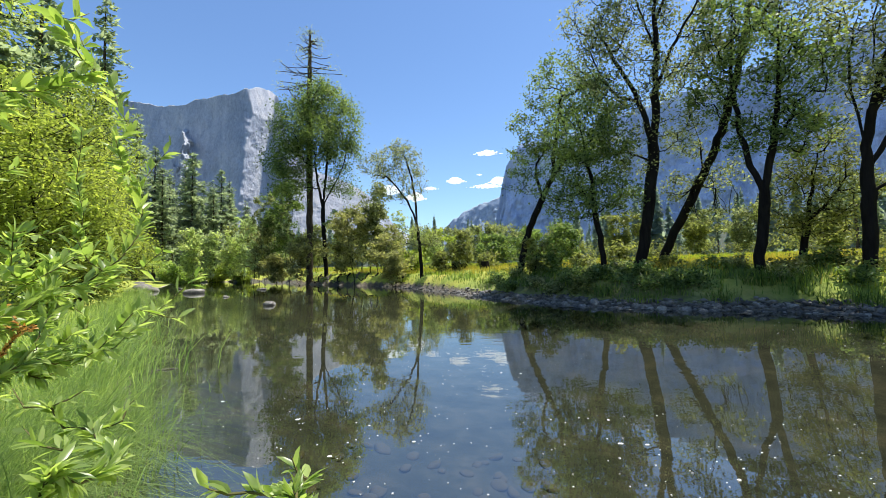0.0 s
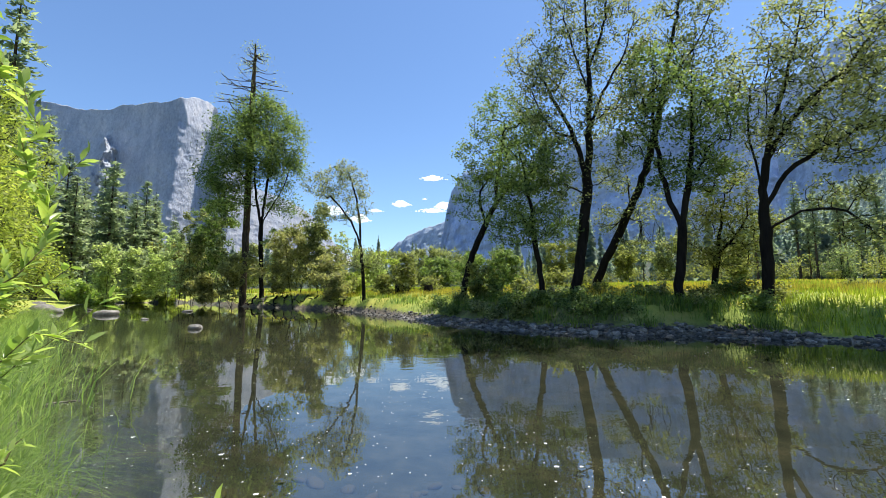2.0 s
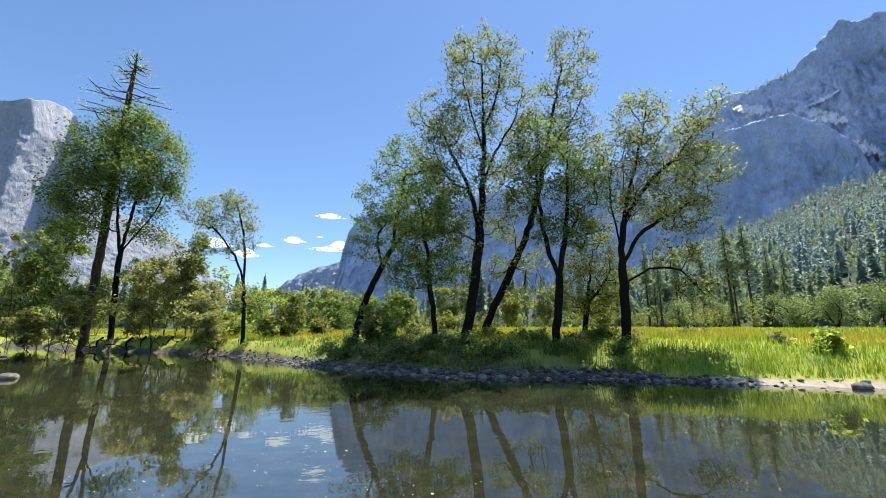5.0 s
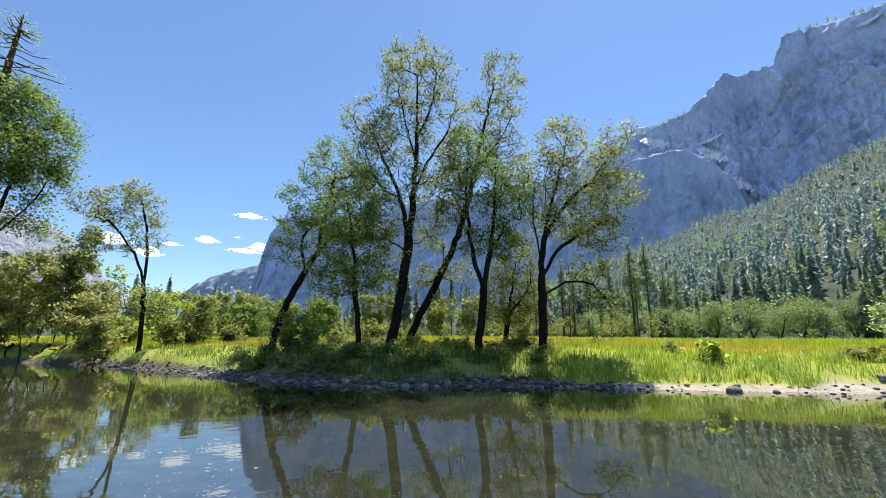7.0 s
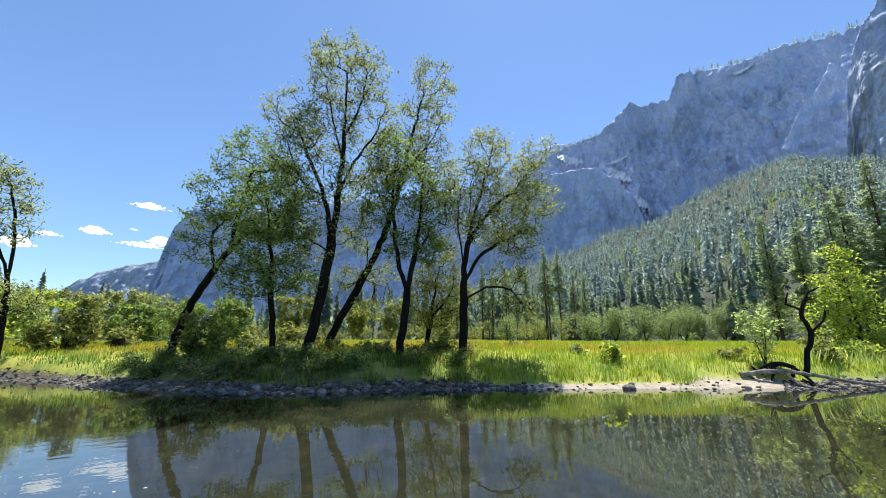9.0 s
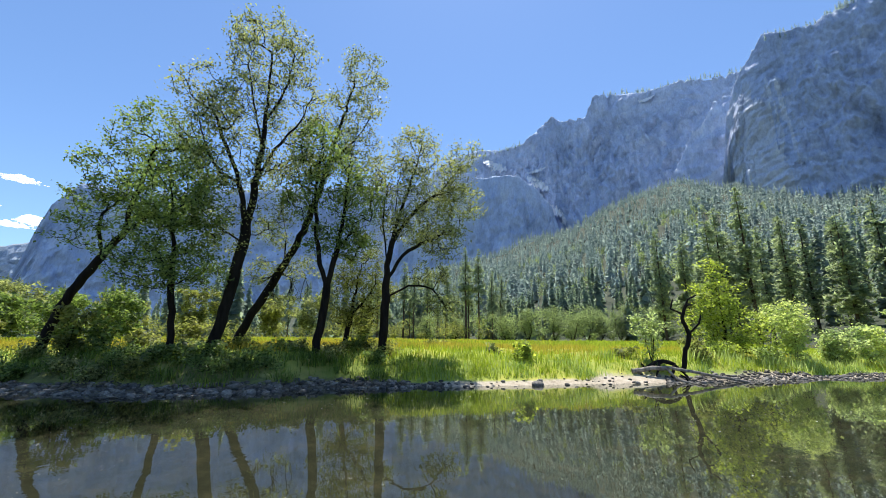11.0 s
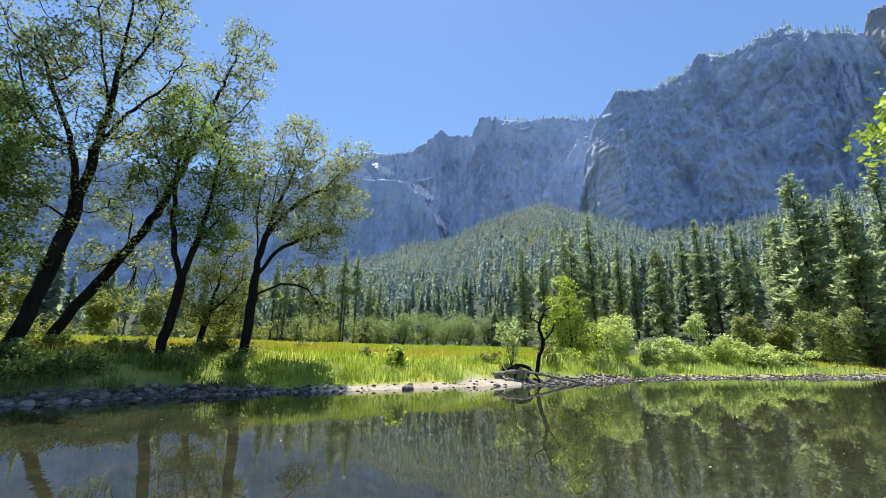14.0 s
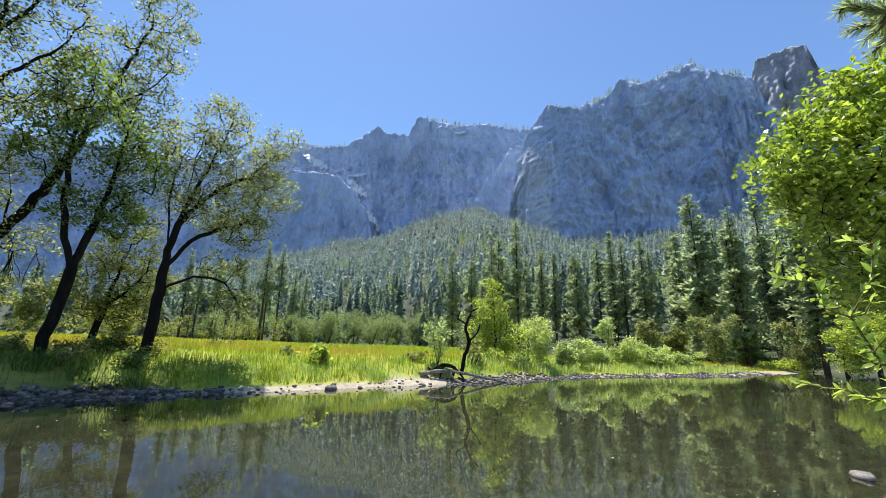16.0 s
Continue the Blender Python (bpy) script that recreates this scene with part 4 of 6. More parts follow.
tree("forked_cottonwood", 21.4, [(37.65, -1.16), (37.99, 3.51), (38.43, 7.78), (37.10, 12.10), (36.38, 16.83), (36.12, 22.30), (36.46, 27.62)],
     [[(38.43, 7.78), (39.29, 12.12), (40.01, 16.86), (40.35, 22.33), (40.78, 26.89)]],
     [((39.50, 22.33), 1.4, 1.6), ((42.43, 19.97), 1.2, 1.4), ((36.05, 26.11), 1.3, 1.5), ((40.34, 15.28), 1.2, 1.0), ((34.08, 19.91), 1.0, 1.2), ((41.96, 13.69), 1.0, 0.8), ((36.66, 14.47), 0.8, 0.8)],
     0.165, 470, 30, 0.145, DARK_LEAF, "twin-stemmed dark cottonwood forking low above the bank", 25, low=3.4)
tree("olive_willow", 24.5, [(41.09, -0.02), (41.73, 3.53), (42.31, 7.40), (42.91, 11.32)], [[(41.89, 4.30), (44.28, 7.39), (45.12, 10.51)]],
     [((42.74, 10.53), 1.3, 1.2), ((44.67, 7.39), 1.2, 1.2), ((40.73, 6.62), 1.1, 1.2), ((43.06, 4.30), 1.4, 0.7), ((43.58, 13.67), 0.8, 0.8)],
     0.115, 300, 36, 0.13, OLIVE, "small olive-leaved willow with a leaning trunk", 26, low=1.6)
tree("spreading_cottonwood", 21.6, [(46.24, -1.09), (46.46, 4.30), (46.42, 8.93), (46.79, 13.61), (48.17, 19.01), (50.01, 24.25), (51.03, 28.23)],
     [[(46.45, 9.71), (46.01, 14.41), (45.72, 19.11), (46.67, 23.69)], [(47.05, 14.38), (50.18, 18.91), (53.90, 21.68), (57.29, 25.38)], [(46.52, 6.60), (48.34, 7.97), (50.89, 8.61), (53.12, 8.01), (54.51, 6.47)],
      [(46.50, 8.93), (48.74, 12.77), (52.35, 14.94), (55.49, 16.26)], [(47.68, 16.70), (47.43, 21.36), (48.45, 26.60)]],
     [((50.15, 27.21), 1.4, 1.1), ((47.09, 23.67), 1.2, 1.4), ((57.38, 26.45), 1.0, 0.8), ((52.76, 22.53), 1.8, 1.2), ((56.52, 20.31), 1.4, 1.0), ((51.29, 17.30), 1.9, 1.1), ((46.90, 17.51), 0.9, 1.0), ((54.28, 15.20), 1.3, 1.0), ((54.46, 5.72), 0.9, 0.7), ((52.87, 10.30), 1.1, 0.6)],
     0.175, 900, 22, 0.14, ALDER, "spreading cottonwood with a long low branch over grass", 27, low=2.6)
tree("airy_sapling", 37.0, [(-2.90, -1.04), (-3.16, 2.35), (-3.60, 6.40), (-4.62, 9.23), (-6.52, 11.83), (-8.28, 13.45)],
     [[(-3.60, 6.40), (-3.84, 10.56), (-4.77, 14.61), (-5.62, 16.80)]],
     [((-6.39, 14.80), 2.2, 1.5), ((-5.35, 16.57), 1.4, 0.8), ((-8.49, 14.55), 1.8, 1.0), ((-4.14, 12.32), 1.3, 1.4), ((-3.36, 4.95), 1.7, 0.9), ((-6.52, 10.67), 1.2, 0.8), ((-2.10, 4.17), 1.2, 0.7)],
     0.13, 440, 20, 0.17, ALDER, "slender airy young tree with bright sparse leaves", 28, low=2.2)
# the dead-topped pine upriver and the oak beside it
tree("riverbank_oak", 56.0, [(-15.85, 0.13), (-16.14, 4.69), (-16.28, 8.47), (-15.83, 13.70), (-15.30, 19.48)],
     [[(-16.21, 8.47), (-17.01, 12.17), (-17.52, 17.21)], [(-16.13, 9.22), (-13.81, 13.79), (-13.04, 17.49)]],
     [((-16.41, 21.48), 3.2, 3.0), ((-14.17, 19.56), 2.6, 4.0), ((-19.33, 19.15), 3.0, 3.4), ((-19.68, 14.91), 2.6, 2.2), ((-13.80, 15.99), 2.4, 2.4), ((-20.74, 17.64), 2.2, 2.6), ((-17.15, 17.94), 3.4, 3.4), ((-20.38, 11.99), 2.4, 2.4), ((-13.82, 12.30), 2.0, 2.2), ((-21.43, 14.07), 2.0, 2.0), ((-17.15, 23.43), 1.8, 1.6)],
     0.27, 620, 66, 0.28, DARK_LEAF, "dense dark green oak on the river bend", 31, cluster=0.6, low=7.0, group="upriver trees")


def dead_pine(d):
    base = at(-18.05, d)
    rng = np.random.default_rng(32)
    H = 1.6 + d * math.tan(radians(30.3)) - base.z
    sk = Skeleton(rng)
    sk.line([(0, 0, -0.3), (0.05, 0, H * 0.3), (0, 0.05, H * 0.7), (0.1, 0, H)], step=0.7, wobble=0.02)
    stem = np.array(sk.pos)
    ends = []
    for _ in range(95):
        zz = H * rng.uniform(0.66, 0.985)
        a = rng.uniform(0, 6.28)
        ln = (0.6 + 7.6 * (1 - zz / H) / 0.34 * rng.uniform(0.3, 1.0))
        k = int(np.argmin(np.abs(stem[:, 2] - zz)))
        out = np.array([math.cos(a), math.sin(a), 0]) * ln
        ends.append(sk.line([stem[k], stem[k] + out * 0.5 + np.array([0, 0, -0.05 * ln]), stem[k] + out + np.array([0, 0, rng.uniform(-0.1, 0.12) * ln])], k, step=0.6, wobble=0.05))
    V, F = sk.tubes(sk.thickness(0.42, 0.045))
    root = thing("dead_topped_pine", base, "tall pine with a dead bare top upriver", "pine", "upriver trees")
    part("trunk", mesh_of("trunk", V, F, PINE_BARK, True), root)
    C = []
    P2 = np.array(sk.pos)
    for e in ends:
        C.append(P2[e] + rng.normal(size=(9, 3)) * np.array([0.4, 0.4, 0.16]))
    v, f = leaves(rng, np.concatenate(C), 0.3, narrow=0.35)
    part("needles", mesh_of("needles", v, f, NEEDLE), root)


dead_pine(58.0)


# ---- shrubs and smaller trees on the far bank ----
def shrub(name, d, centre, rx, rz, mat, label, seed, n=1.0, leaf=0.12, category="shrub", group="bank shrubs", more=(), radius=0.05, cluster=None):
    base = at(centre[0], d)
    top = aloft(centre, d)
    rng = np.random.default_rng(seed)
    lines = [[(base.x, base.y, base.z - 0.1), (base.x + rng.normal() * 0.2 * rx, base.y + rng.normal() * 0.2 * rx, (base.z + top.z) / 2), tuple(top)]]
    for k in range(3):
        a = rng.uniform(0, 6.28)
        lines.append([(base.x, base.y, base.z), (base.x + math.cos(a) * rx * 0.35, base.y + math.sin(a) * rx * 0.35, (base.z + top.z) / 2), (top.x + math.cos(a) * rx * 0.6, top.y + math.sin(a) * rx * 0.6, top.z)])
    blobs = [(tuple(top), rx * 0.5, rz * 0.8), ((top.x, top.y, (top.z + base.z) / 2), rx * 0.5, rz * 0.6)]
    for k in range(10):
        a, u = rng.uniform(0, 6.28), rng.uniform(0.3, 1.0)
        blobs.append(((top.x + math.cos(a) * rx * u, top.y + math.sin(a) * rx * u, top.z + rng.uniform(-0.9, 1.15 - 0.5 * u) * rz), rx * rng.uniform(0.16, 0.4), rz * rng.uniform(0.16, 0.36)))
    for c, bx, bz in more:
        blobs.append((tuple(aloft(c, d)), bx, bz))
    size = rx * rx + sum(b[1] ** 2 for b in more)
    tw = int(min(190, max(34, 40 * size * n)))
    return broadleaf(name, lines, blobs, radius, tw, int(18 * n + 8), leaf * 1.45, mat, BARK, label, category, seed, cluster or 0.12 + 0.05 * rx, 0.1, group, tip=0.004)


BUSHES = [
    # distance, place, width, height, leaves, label
    (24.5, (12.56, 1.95), 1.0, 0.8, OLIVE, "olive green bush at the leaning alder's foot"),
    (24.0, (15.16, 1.66), 1.0, 0.9, DARK_LEAF, "dark green bush on the river bank"),
    (25.5, (23.24, 1.81), 0.9, 0.8, OLIVE, "olive bush between the bank trees"),
    (26.0, (18.72, 1.02), 0.8, 0.5, OLIVE, "low olive bush on the river bank"),
    (38.0, (-0.23, 1.59), 1.2, 1.0, OLIVE, "yellow-green sapling thicket by the meadow"),
    (39.0, (2.81, 3.24), 1.5, 1.9, OLIVE, "olive young tree by the meadow"),
    (42.0, (5.92, 1.45), 1.6, 0.7, OLIVE, "low olive bush by the meadow"),
    (48.0, (7.64, 3.47), 2.4, 1.6, DARK_LEAF, "green thicket behind the bank"),
    (40.0, (-6.87, 1.10), 1.8, 1.2, THICKET, "dry olive bush on the cut bank"),
    (44.0, (-7.35, 3.12), 2.4, 2.2, THICKET, "olive young tree on the bank"),
    (49.0, (-10.04, 6.64), 2.6, 2.6, ALDER, "slim green tree on the bank"),
    (52.0, (-13.47, 3.93), 2.8, 2.6, THICKET, "pale brushy thicket on the bend"),
    (54.0, (-19.30, 3.17), 2.2, 2.2, THICKET, "dry brushy thicket on the bend"),
    (64.0, (-22.09, 6.09), 3.2, 3.4, DARK_LEAF, "dark leafy tree on the bend"),
    (66.0, (-21.41, 9.76), 3.0, 2.6, DARK_LEAF, "dark leafy tree beside the dead-topped pine"),
    (88.0, (-25.40, 3.85), 3.4, 3.8, OLIVE, "pale leafy tree upriver"),
    (82.0, (-27.30, 3.12), 3.2, 3.4, SCRUB, "green leafy tree upriver"),
    (90.0, (-28.81, 0.20), 3.4, 1.6, YOUNG, "low bright bush at the water upriver"),
    (88.0, (-31.75, -0.02), 3.2, 1.3, WILLOW, "low green bush at the water upriver"),
    (60.0, (-1.83, 4.24), 3.0, 1.6, YOUNG, "yellow-green bush beyond the bank"),
    (62.0, (1.73, 4.18), 3.0, 1.8, ALDER, "green bush beyond the bank"),
    (70.0, (5.29, 4.50), 3.6, 2.2, ALDER, "green thicket beyond the meadow edge"),
    (80.0, (9.21, 4.79), 4.2, 2.6, ALDER, "green thicket by the valley woods"),
    (75.0, (15.99, 4.18), 3.8, 2.4, OLIVE, "olive thicket by the valley woods"),
    (50.0, (-9.01, 9.36), 2.2, 2.8, ALDER, "slim pale green tree on the bank"),
    (47.0, (-12.11, 6.25), 2.0, 2.4, THICKET, "slim olive tree leaning on the bank"),
    (70.0, (-17.16, 4.68), 3.0, 3.0, ALDER, "green leafy tree behind the bend"),
    (72.0, (-24.08, 3.15), 3.0, 2.4, THICKET, "olive leafy tree behind the bend"),
    (85.0, (-26.01, 0.15), 2.6, 1.2, YOUNG, "low bright bush beside the sand bank"),
    (84.0, (-33.71, 0.41), 3.0, 2.0, WILLOW, "green bush beside the boulders"),
    (84.0, (-29.60, 3.60), 2.2, 3.6, SILVER, "pale slim tree at the river's upper end"),
    (80.0, (-31.40, 2.90), 2.6, 3.2, SCRUB, "brushy olive tree at the river's upper end"),
    (78.0, (-25.90, 4.60), 1.8, 4.0, SILVER, "tall pale slim tree beside the conifers"),
    (70.0, (125.4, 2.2), 3.0, 3.0, YOUNG, "bright green leafy tree downriver"),
    (74.0, (128.4, 2.4), 3.4, 3.2, YOUNG, "bright green leafy tree overhanging the river"),
    (60.0, (-22.06, 0.96), 2.2, 1.5, THICKET, "dry brush on the cut bank"),
    (50.0, (-6.07, 5.86), 1.0, 2.9, SILVER, "slim feathery young tree on the cut bank"),
    (47.0, (-3.57, 4.26), 0.9, 2.0, SCRUB, "slim yellow-green sapling in dry grass"),
    (43.0, (-1.22, 3.05), 0.8, 1.6, SCRUB, "thin yellow-green sapling in dry grass"),
    (53.0, (-11.19, 6.25), 1.2, 3.2, ALDER, "slim pale alder on the cut bank"),
    (62.0, (-23.44, 6.41), 1.5, 4.0, ALDER, "slim tall alder by the river bend"),
    (64.0, (-24.88, 4.58), 1.4, 3.4, SILVER, "slim pale young tree by the river bend"),
    (58.0, (-20.57, 6.12), 1.3, 3.6, ALDER, "slim green alder by the dead-topped pine"),
    (55.0, (-14.51, 5.84), 1.3, 3.2, SILVER, "slim pale young tree beside the oak"),
    (46.0, (-4.23, 1.91), 1.6, 1.0, YOUNG, "yellow-green bush in dry grass"),
    (60.0, (11.86, 3.65), 3.0, 2.2, DARK_LEAF, "green thicket behind the leaning alder"),
    (66.0, (17.06, 4.20), 3.2, 2.4, DARK_LEAF, "green thicket behind the slim alder"),
    (70.0, (23.40, 4.78), 3.2, 2.6, OLIVE, "olive thicket behind the cottonwoods"),
    (74.0, (31.74, 4.59), 3.2, 2.4, OLIVE, "olive thicket behind the cottonwoods"),
    (80.0, (36.40, 5.04), 3.2, 2.8, ALDER, "pale green tree beyond the cottonwoods"),
    (80.0, (43.45, 4.30), 3.2, 2.2, OLIVE, "olive thicket beyond the cottonwoods"),
    (26.5, (80.76, 3.13), 0.95, 0.95, SILVER, "small round pale willow by the water"),
    (33.0, (87.74, -0.28), 1.0, 0.6, YOUNG, "low bright bush behind driftwood"),
    (30.0, (85.53, 0.20), 0.9, 0.6, OLIVE, "low dark bush behind driftwood"),
    (40.0, (94.17, 2.47), 2.1, 1.8, SCRUB, "rounded pale green willow by the gravel bar"),
    (38.0, (92.08, -0.56), 1.2, 0.8, SILVER, "pale low willow by the gravel bar"),
    (44.0, (97.51, 0.93), 1.9, 1.2, SILVER, "pale willow bush by the gravel bar"),
    (46.0, (99.75, 1.50), 1.6, 0.9, SCRUB, "yellow-green domed bush by the gravel bar"),
    (58.0, (103.01, 3.35), 1.5, 2.2, SILVER, "pale upright young cottonwood"),
    (52.0, (101.59, 0.42), 2.0, 1.1, SCRUB, "pale green willow scrub on the gravel bar"),
    (56.0, (105.05, 1.13), 2.6, 1.5, SCRUB, "pale green willow scrub along the gravel bar"),
    (58.0, (107.89, 0.50), 2.6, 1.2, SCRUB, "low pale green willow scrub along the gravel bar"),
    (60.0, (110.57, 0.10), 2.4, 0.9, SCRUB, "low pale green willow scrub at the bar's end"),
    (76.0, (114.32, 3.15), 3.4, 3.4, ALDER, "green leafy tree at the forest edge"),
    (80.0, (107.32, 2.96), 2.6, 2.4, ALDER, "green leafy tree before the pines"),
    (84.0, (110.32, 2.29), 2.6, 2.4, OLIVE, "olive leafy tree before the pines"),
    (88.0, (117.12, 1.35), 3.0, 2.6, DARK_LEAF, "dark leafy tree at the forest edge"),
    (96.0, (120.65, -0.42), 4.5, 1.0, YOUNG, "low bright willow scrub downriver"),
    (90.0, (122.26, 2.14), 4.0, 3.2, ALDER, "green leafy tree standing downriver"),
    (27.5, (77.56, -0.66), 0.9, 0.45, OLIVE, "low dry brush in the meadow grass"),
    (23.0, (65.31, -0.11), 0.45, 0.7, YOUNG, "small leafy sapling in the meadow grass"),
    (23.5, (61.22, -0.45), 0.25, 0.4, ALDER, "tiny dark sapling in the meadow grass"),
    (30.0, (53.08, 0.43), 1.1, 0.35, OLIVE, "low yellowing brush in the meadow"),
    (25.0, (31.91, -0.46), 1.3, 0.4, OLIVE, "low dry brush under the cottonwoods"),
    (25.5, (35.34, -0.29), 1.2, 0.4, DARK_LEAF, "low shaded brush under the cottonwoods"),
]
for i, (dd, c, rx, rz, mat, label) in enumerate(BUSHES):
    shrub("shrub" if rz < 1.5 else "small_tree", dd, c, rx, rz, mat, label, 300 + i, 0.5 if i < 4 else 0.95 if c[0] > 78 else 0.62 if mat in (SCRUB, SILVER) else 0.8, leaf=(0.1 + dd * 0.0022) * (0.8 if c[0] > 78 else 1.0), category="shrub" if rz < 1.5 else "tree")
tree("young_cottonwood", 36.0, [(88.23, -1.21), (88.50, 2.30), (88.33, 6.04), (88.09, 9.87)], [],
     [((88.05, 8.95), 0.8, 1.0), ((86.67, 6.20), 1.0, 0.9), ((89.48, 6.41), 1.0, 0.9), ((85.97, 3.02), 1.2, 1.0), ((90.30, 3.04), 1.5, 1.2), ((88.28, 4.53), 1.3, 1.1), ((91.07, 0.71), 1.2, 0.9), ((88.15, 0.67), 1.3, 0.8)],
     0.12, 330, 26, 0.2, YOUNG, "bright green young cottonwood behind driftwood", 291, low=0.4, group="bank shrubs", cluster=0.22)
for i, (px_az, el) in enumerate([(65.96, 3.60), (69.39, 3.16), (73.46, 3.47), (71.71, 2.83), (77.50, 3.54), (75.19, 2.89), (63.05, 2.78), (82.16, 3.60), (56.01, 2.56), (52.04, 2.63)]):
    shrub("meadow_tree", 150.0 + 9 * (i % 3), (px_az, el + 0.4), 4.4 + 0.9 * (i % 4), 4.2 + 0.9 * (i % 3), OAK, "rounded green oak at the meadow's far edge", 400 + i, 0.9, 0.28, "tree", "meadow edge oaks", radius=0.3, cluster=0.75)

# low brush in the shade under the bank trees
r4 = np.random.default_rng(450)
for i in range(34):
    a = r4.uniform(6, 47)
    edge = float(np.interp(a, [6, 9, 12, 17, 24, 40, 47], [24, 22, 20.3, 18.4, 17.5, 18.3, 18.4]))
    dd = edge + r4.uniform(1.6, 5.5)
    q = at(a, dd, 0.22)
    e = math.degrees(math.atan2(q.z - 1.6, dd))
    shrub("brush", dd, (a, e), r4.uniform(0.4, 0.95), r4.uniform(0.25, 0.5), [DARK_LEAF, DARK_LEAF, OLIVE, ALDER][i % 4], "low shaded brush on the river bank", 460 + i, 0.8, 0.1, "brush", "bank brush", radius=0.02)

# leafy trees over the near bank upriver
for i, (x, y, h, w, mat) in enumerate([(-17.5, 16.5, 12.5, 3.4, BANK_LEAF), (-19.5, 21.5, 11.5, 3.0, BANK_LEAF), (-12.5, 9.5, 11.0, 2.8, BANK_LEAF), (-24, 27.5, 12, 3.2, BANK_LEAF), (-28.5, 33, 10, 3.0, BANK_LEAF), (-33, 40, 11, 3.4, BANK_LEAF), (-15.5, 18.8, 6.5, 2.4, BANK_LEAF), (-20.8, 25.6, 7, 2.4, BANK_LEAF), (-15.0, 16.0, 8.0, 2.6, BANK_LEAF), (-18.2, 21.0, 13.0, 2.6, BANK_LEAF)]):
    x, w = x - 1.2, w * 0.8
    b = Vector((x, y, gz(x, y) - 0.1))
    r3 = np.random.default_rng(500 + i)
    blobs = [((x + r3.normal() * w * 0.45, y + r3.normal() * w * 0.45, b.z + h * k), w * s, w * s * 0.9) for k, s in ((0.22, 0.7), (0.38, 0.85), (0.52, 0.95), (0.68, 0.85), (0.82, 0.65), (0.93, 0.4))]
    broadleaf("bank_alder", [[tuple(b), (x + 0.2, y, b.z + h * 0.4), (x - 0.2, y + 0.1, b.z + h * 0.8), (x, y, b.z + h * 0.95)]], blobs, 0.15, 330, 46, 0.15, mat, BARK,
              "bright green alder on the near bank upriver", "tree", 500 + i, 0.3, 0.5, "near bank alders")


# ---- close foliage ----
def long_leaves(rng, base, axis, size, narrow=0.3, curl=0.25):
    """Pointed leaves with a folded midrib, one from each base along its axis."""
    n = len(base)
    ax = axis / np.linalg.norm(axis, axis=1)[:, None]
    up = rng.normal(size=(n, 3)) * 0.5 + np.array([0, 0, 1.0])
    side = np.cross(ax, up)
    side /= np.linalg.norm(side, axis=1)[:, None]
    nor = np.cross(side, ax)
    s = size * rng.uniform(0.6, 1.25, (n, 1))
    w = s * narrow * 0.5
    p0 = base
    m1 = base + ax * s * 0.35 - nor * s * 0.02
    m2 = base + ax * s * 0.7 - nor * s * curl * 0.25
    tip = base + ax * s - nor * s * curl * 0.6
    l1, r1 = m1 + side * w + nor * w * 0.35, m1 - side * w + nor * w * 0.35
    l2, r2 = m2 + side * w * 0.75 + nor * w * 0.25, m2 - side * w * 0.75 + nor * w * 0.25
    v = np.stack([p0, l1, l2, tip, r2, r1, m1, m2], 1).reshape(-1, 3)
    tri = np.array([(0, 1, 6), (6, 1, 2), (6, 2, 7), (7, 2, 3), (7, 3, 4), (6, 7, 4), (6, 4, 5), (0, 6, 5)])
    f = (np.arange(n)[:, None, None] * 8 + tri[None]).reshape(-1, 3)
    return v, f


def spray_bush(name, base, ends, radius, leaf, mat, label, category, seed, per_metre=55, stretch=0.55, narrow=0.32, low=0.05, sag=0.1, tip=0.0022, stems=(), bark=None):
    """A bush of stems with alternate long leaves along the outer part of each."""
    rng = np.random.default_rng(seed)
    b = np.array(base)
    sk = Skeleton(rng)
    sk.line([(0, 0, -0.05), (0, 0, 0.12)], step=0.05, wobble=0.0)
    for ln in stems:
        sk.line([(0, 0, 0.1)] + [np.array(p) - b for p in ln], 0, step=0.12, wobble=0.008)
    ends = sk.reach([np.array(e) - b for e in ends], low, sag)
    V, F = sk.tubes(sk.thickness(radius, tip, 2.2), 1.1)
    root = thing(name, base, label, category)
    part("stem", mesh_of("stem", V, F, bark or TWIG, True), root)
    P3 = np.array(sk.pos)
    B, A = [], []
    for e in ends:
        i, run = e, 0.0
        while sk.parent[i] >= 0 and run < stretch:
            p, q = P3[i], P3[sk.parent[i]]
            d = np.linalg.norm(p - q)
            k = max(1, int(d * per_metre))
            t = rng.random((k, 1))
            dirn = (p - q) / (d + 1e-9)
            B.append(q + (p - q) * t)
            out = rng.normal(size=(k, 3))
            out -= dirn * (out @ dirn)[:, None]
            out /= np.linalg.norm(out, axis=1)[:, None] + 1e-9
            A.append(dirn * rng.uniform(0.5, 1.1, (k, 1)) + out * rng.uniform(0.5, 1.0, (k, 1)) + np.array([0, 0, 0.1]))
            run += d
            i = sk.parent[i]
    v, f = long_leaves(rng, np.concatenate(B), np.concatenate(A), leaf, narrow)
    part("leaves", mesh_of("leaves", v, f, mat), root)
    return root


TWIG = bark_material("green_twig", (0.09, 0.09, 0.03), (0.2, 0.18, 0.07))
rng = np.random.default_rng(77)


def ray_pt(az_el, d):
    a, e = radians(az_el[0]), radians(az_el[1])
    return (d * math.cos(e) * math.sin(a), d * math.cos(e) * math.cos(a), 1.6 + d * math.sin(e))


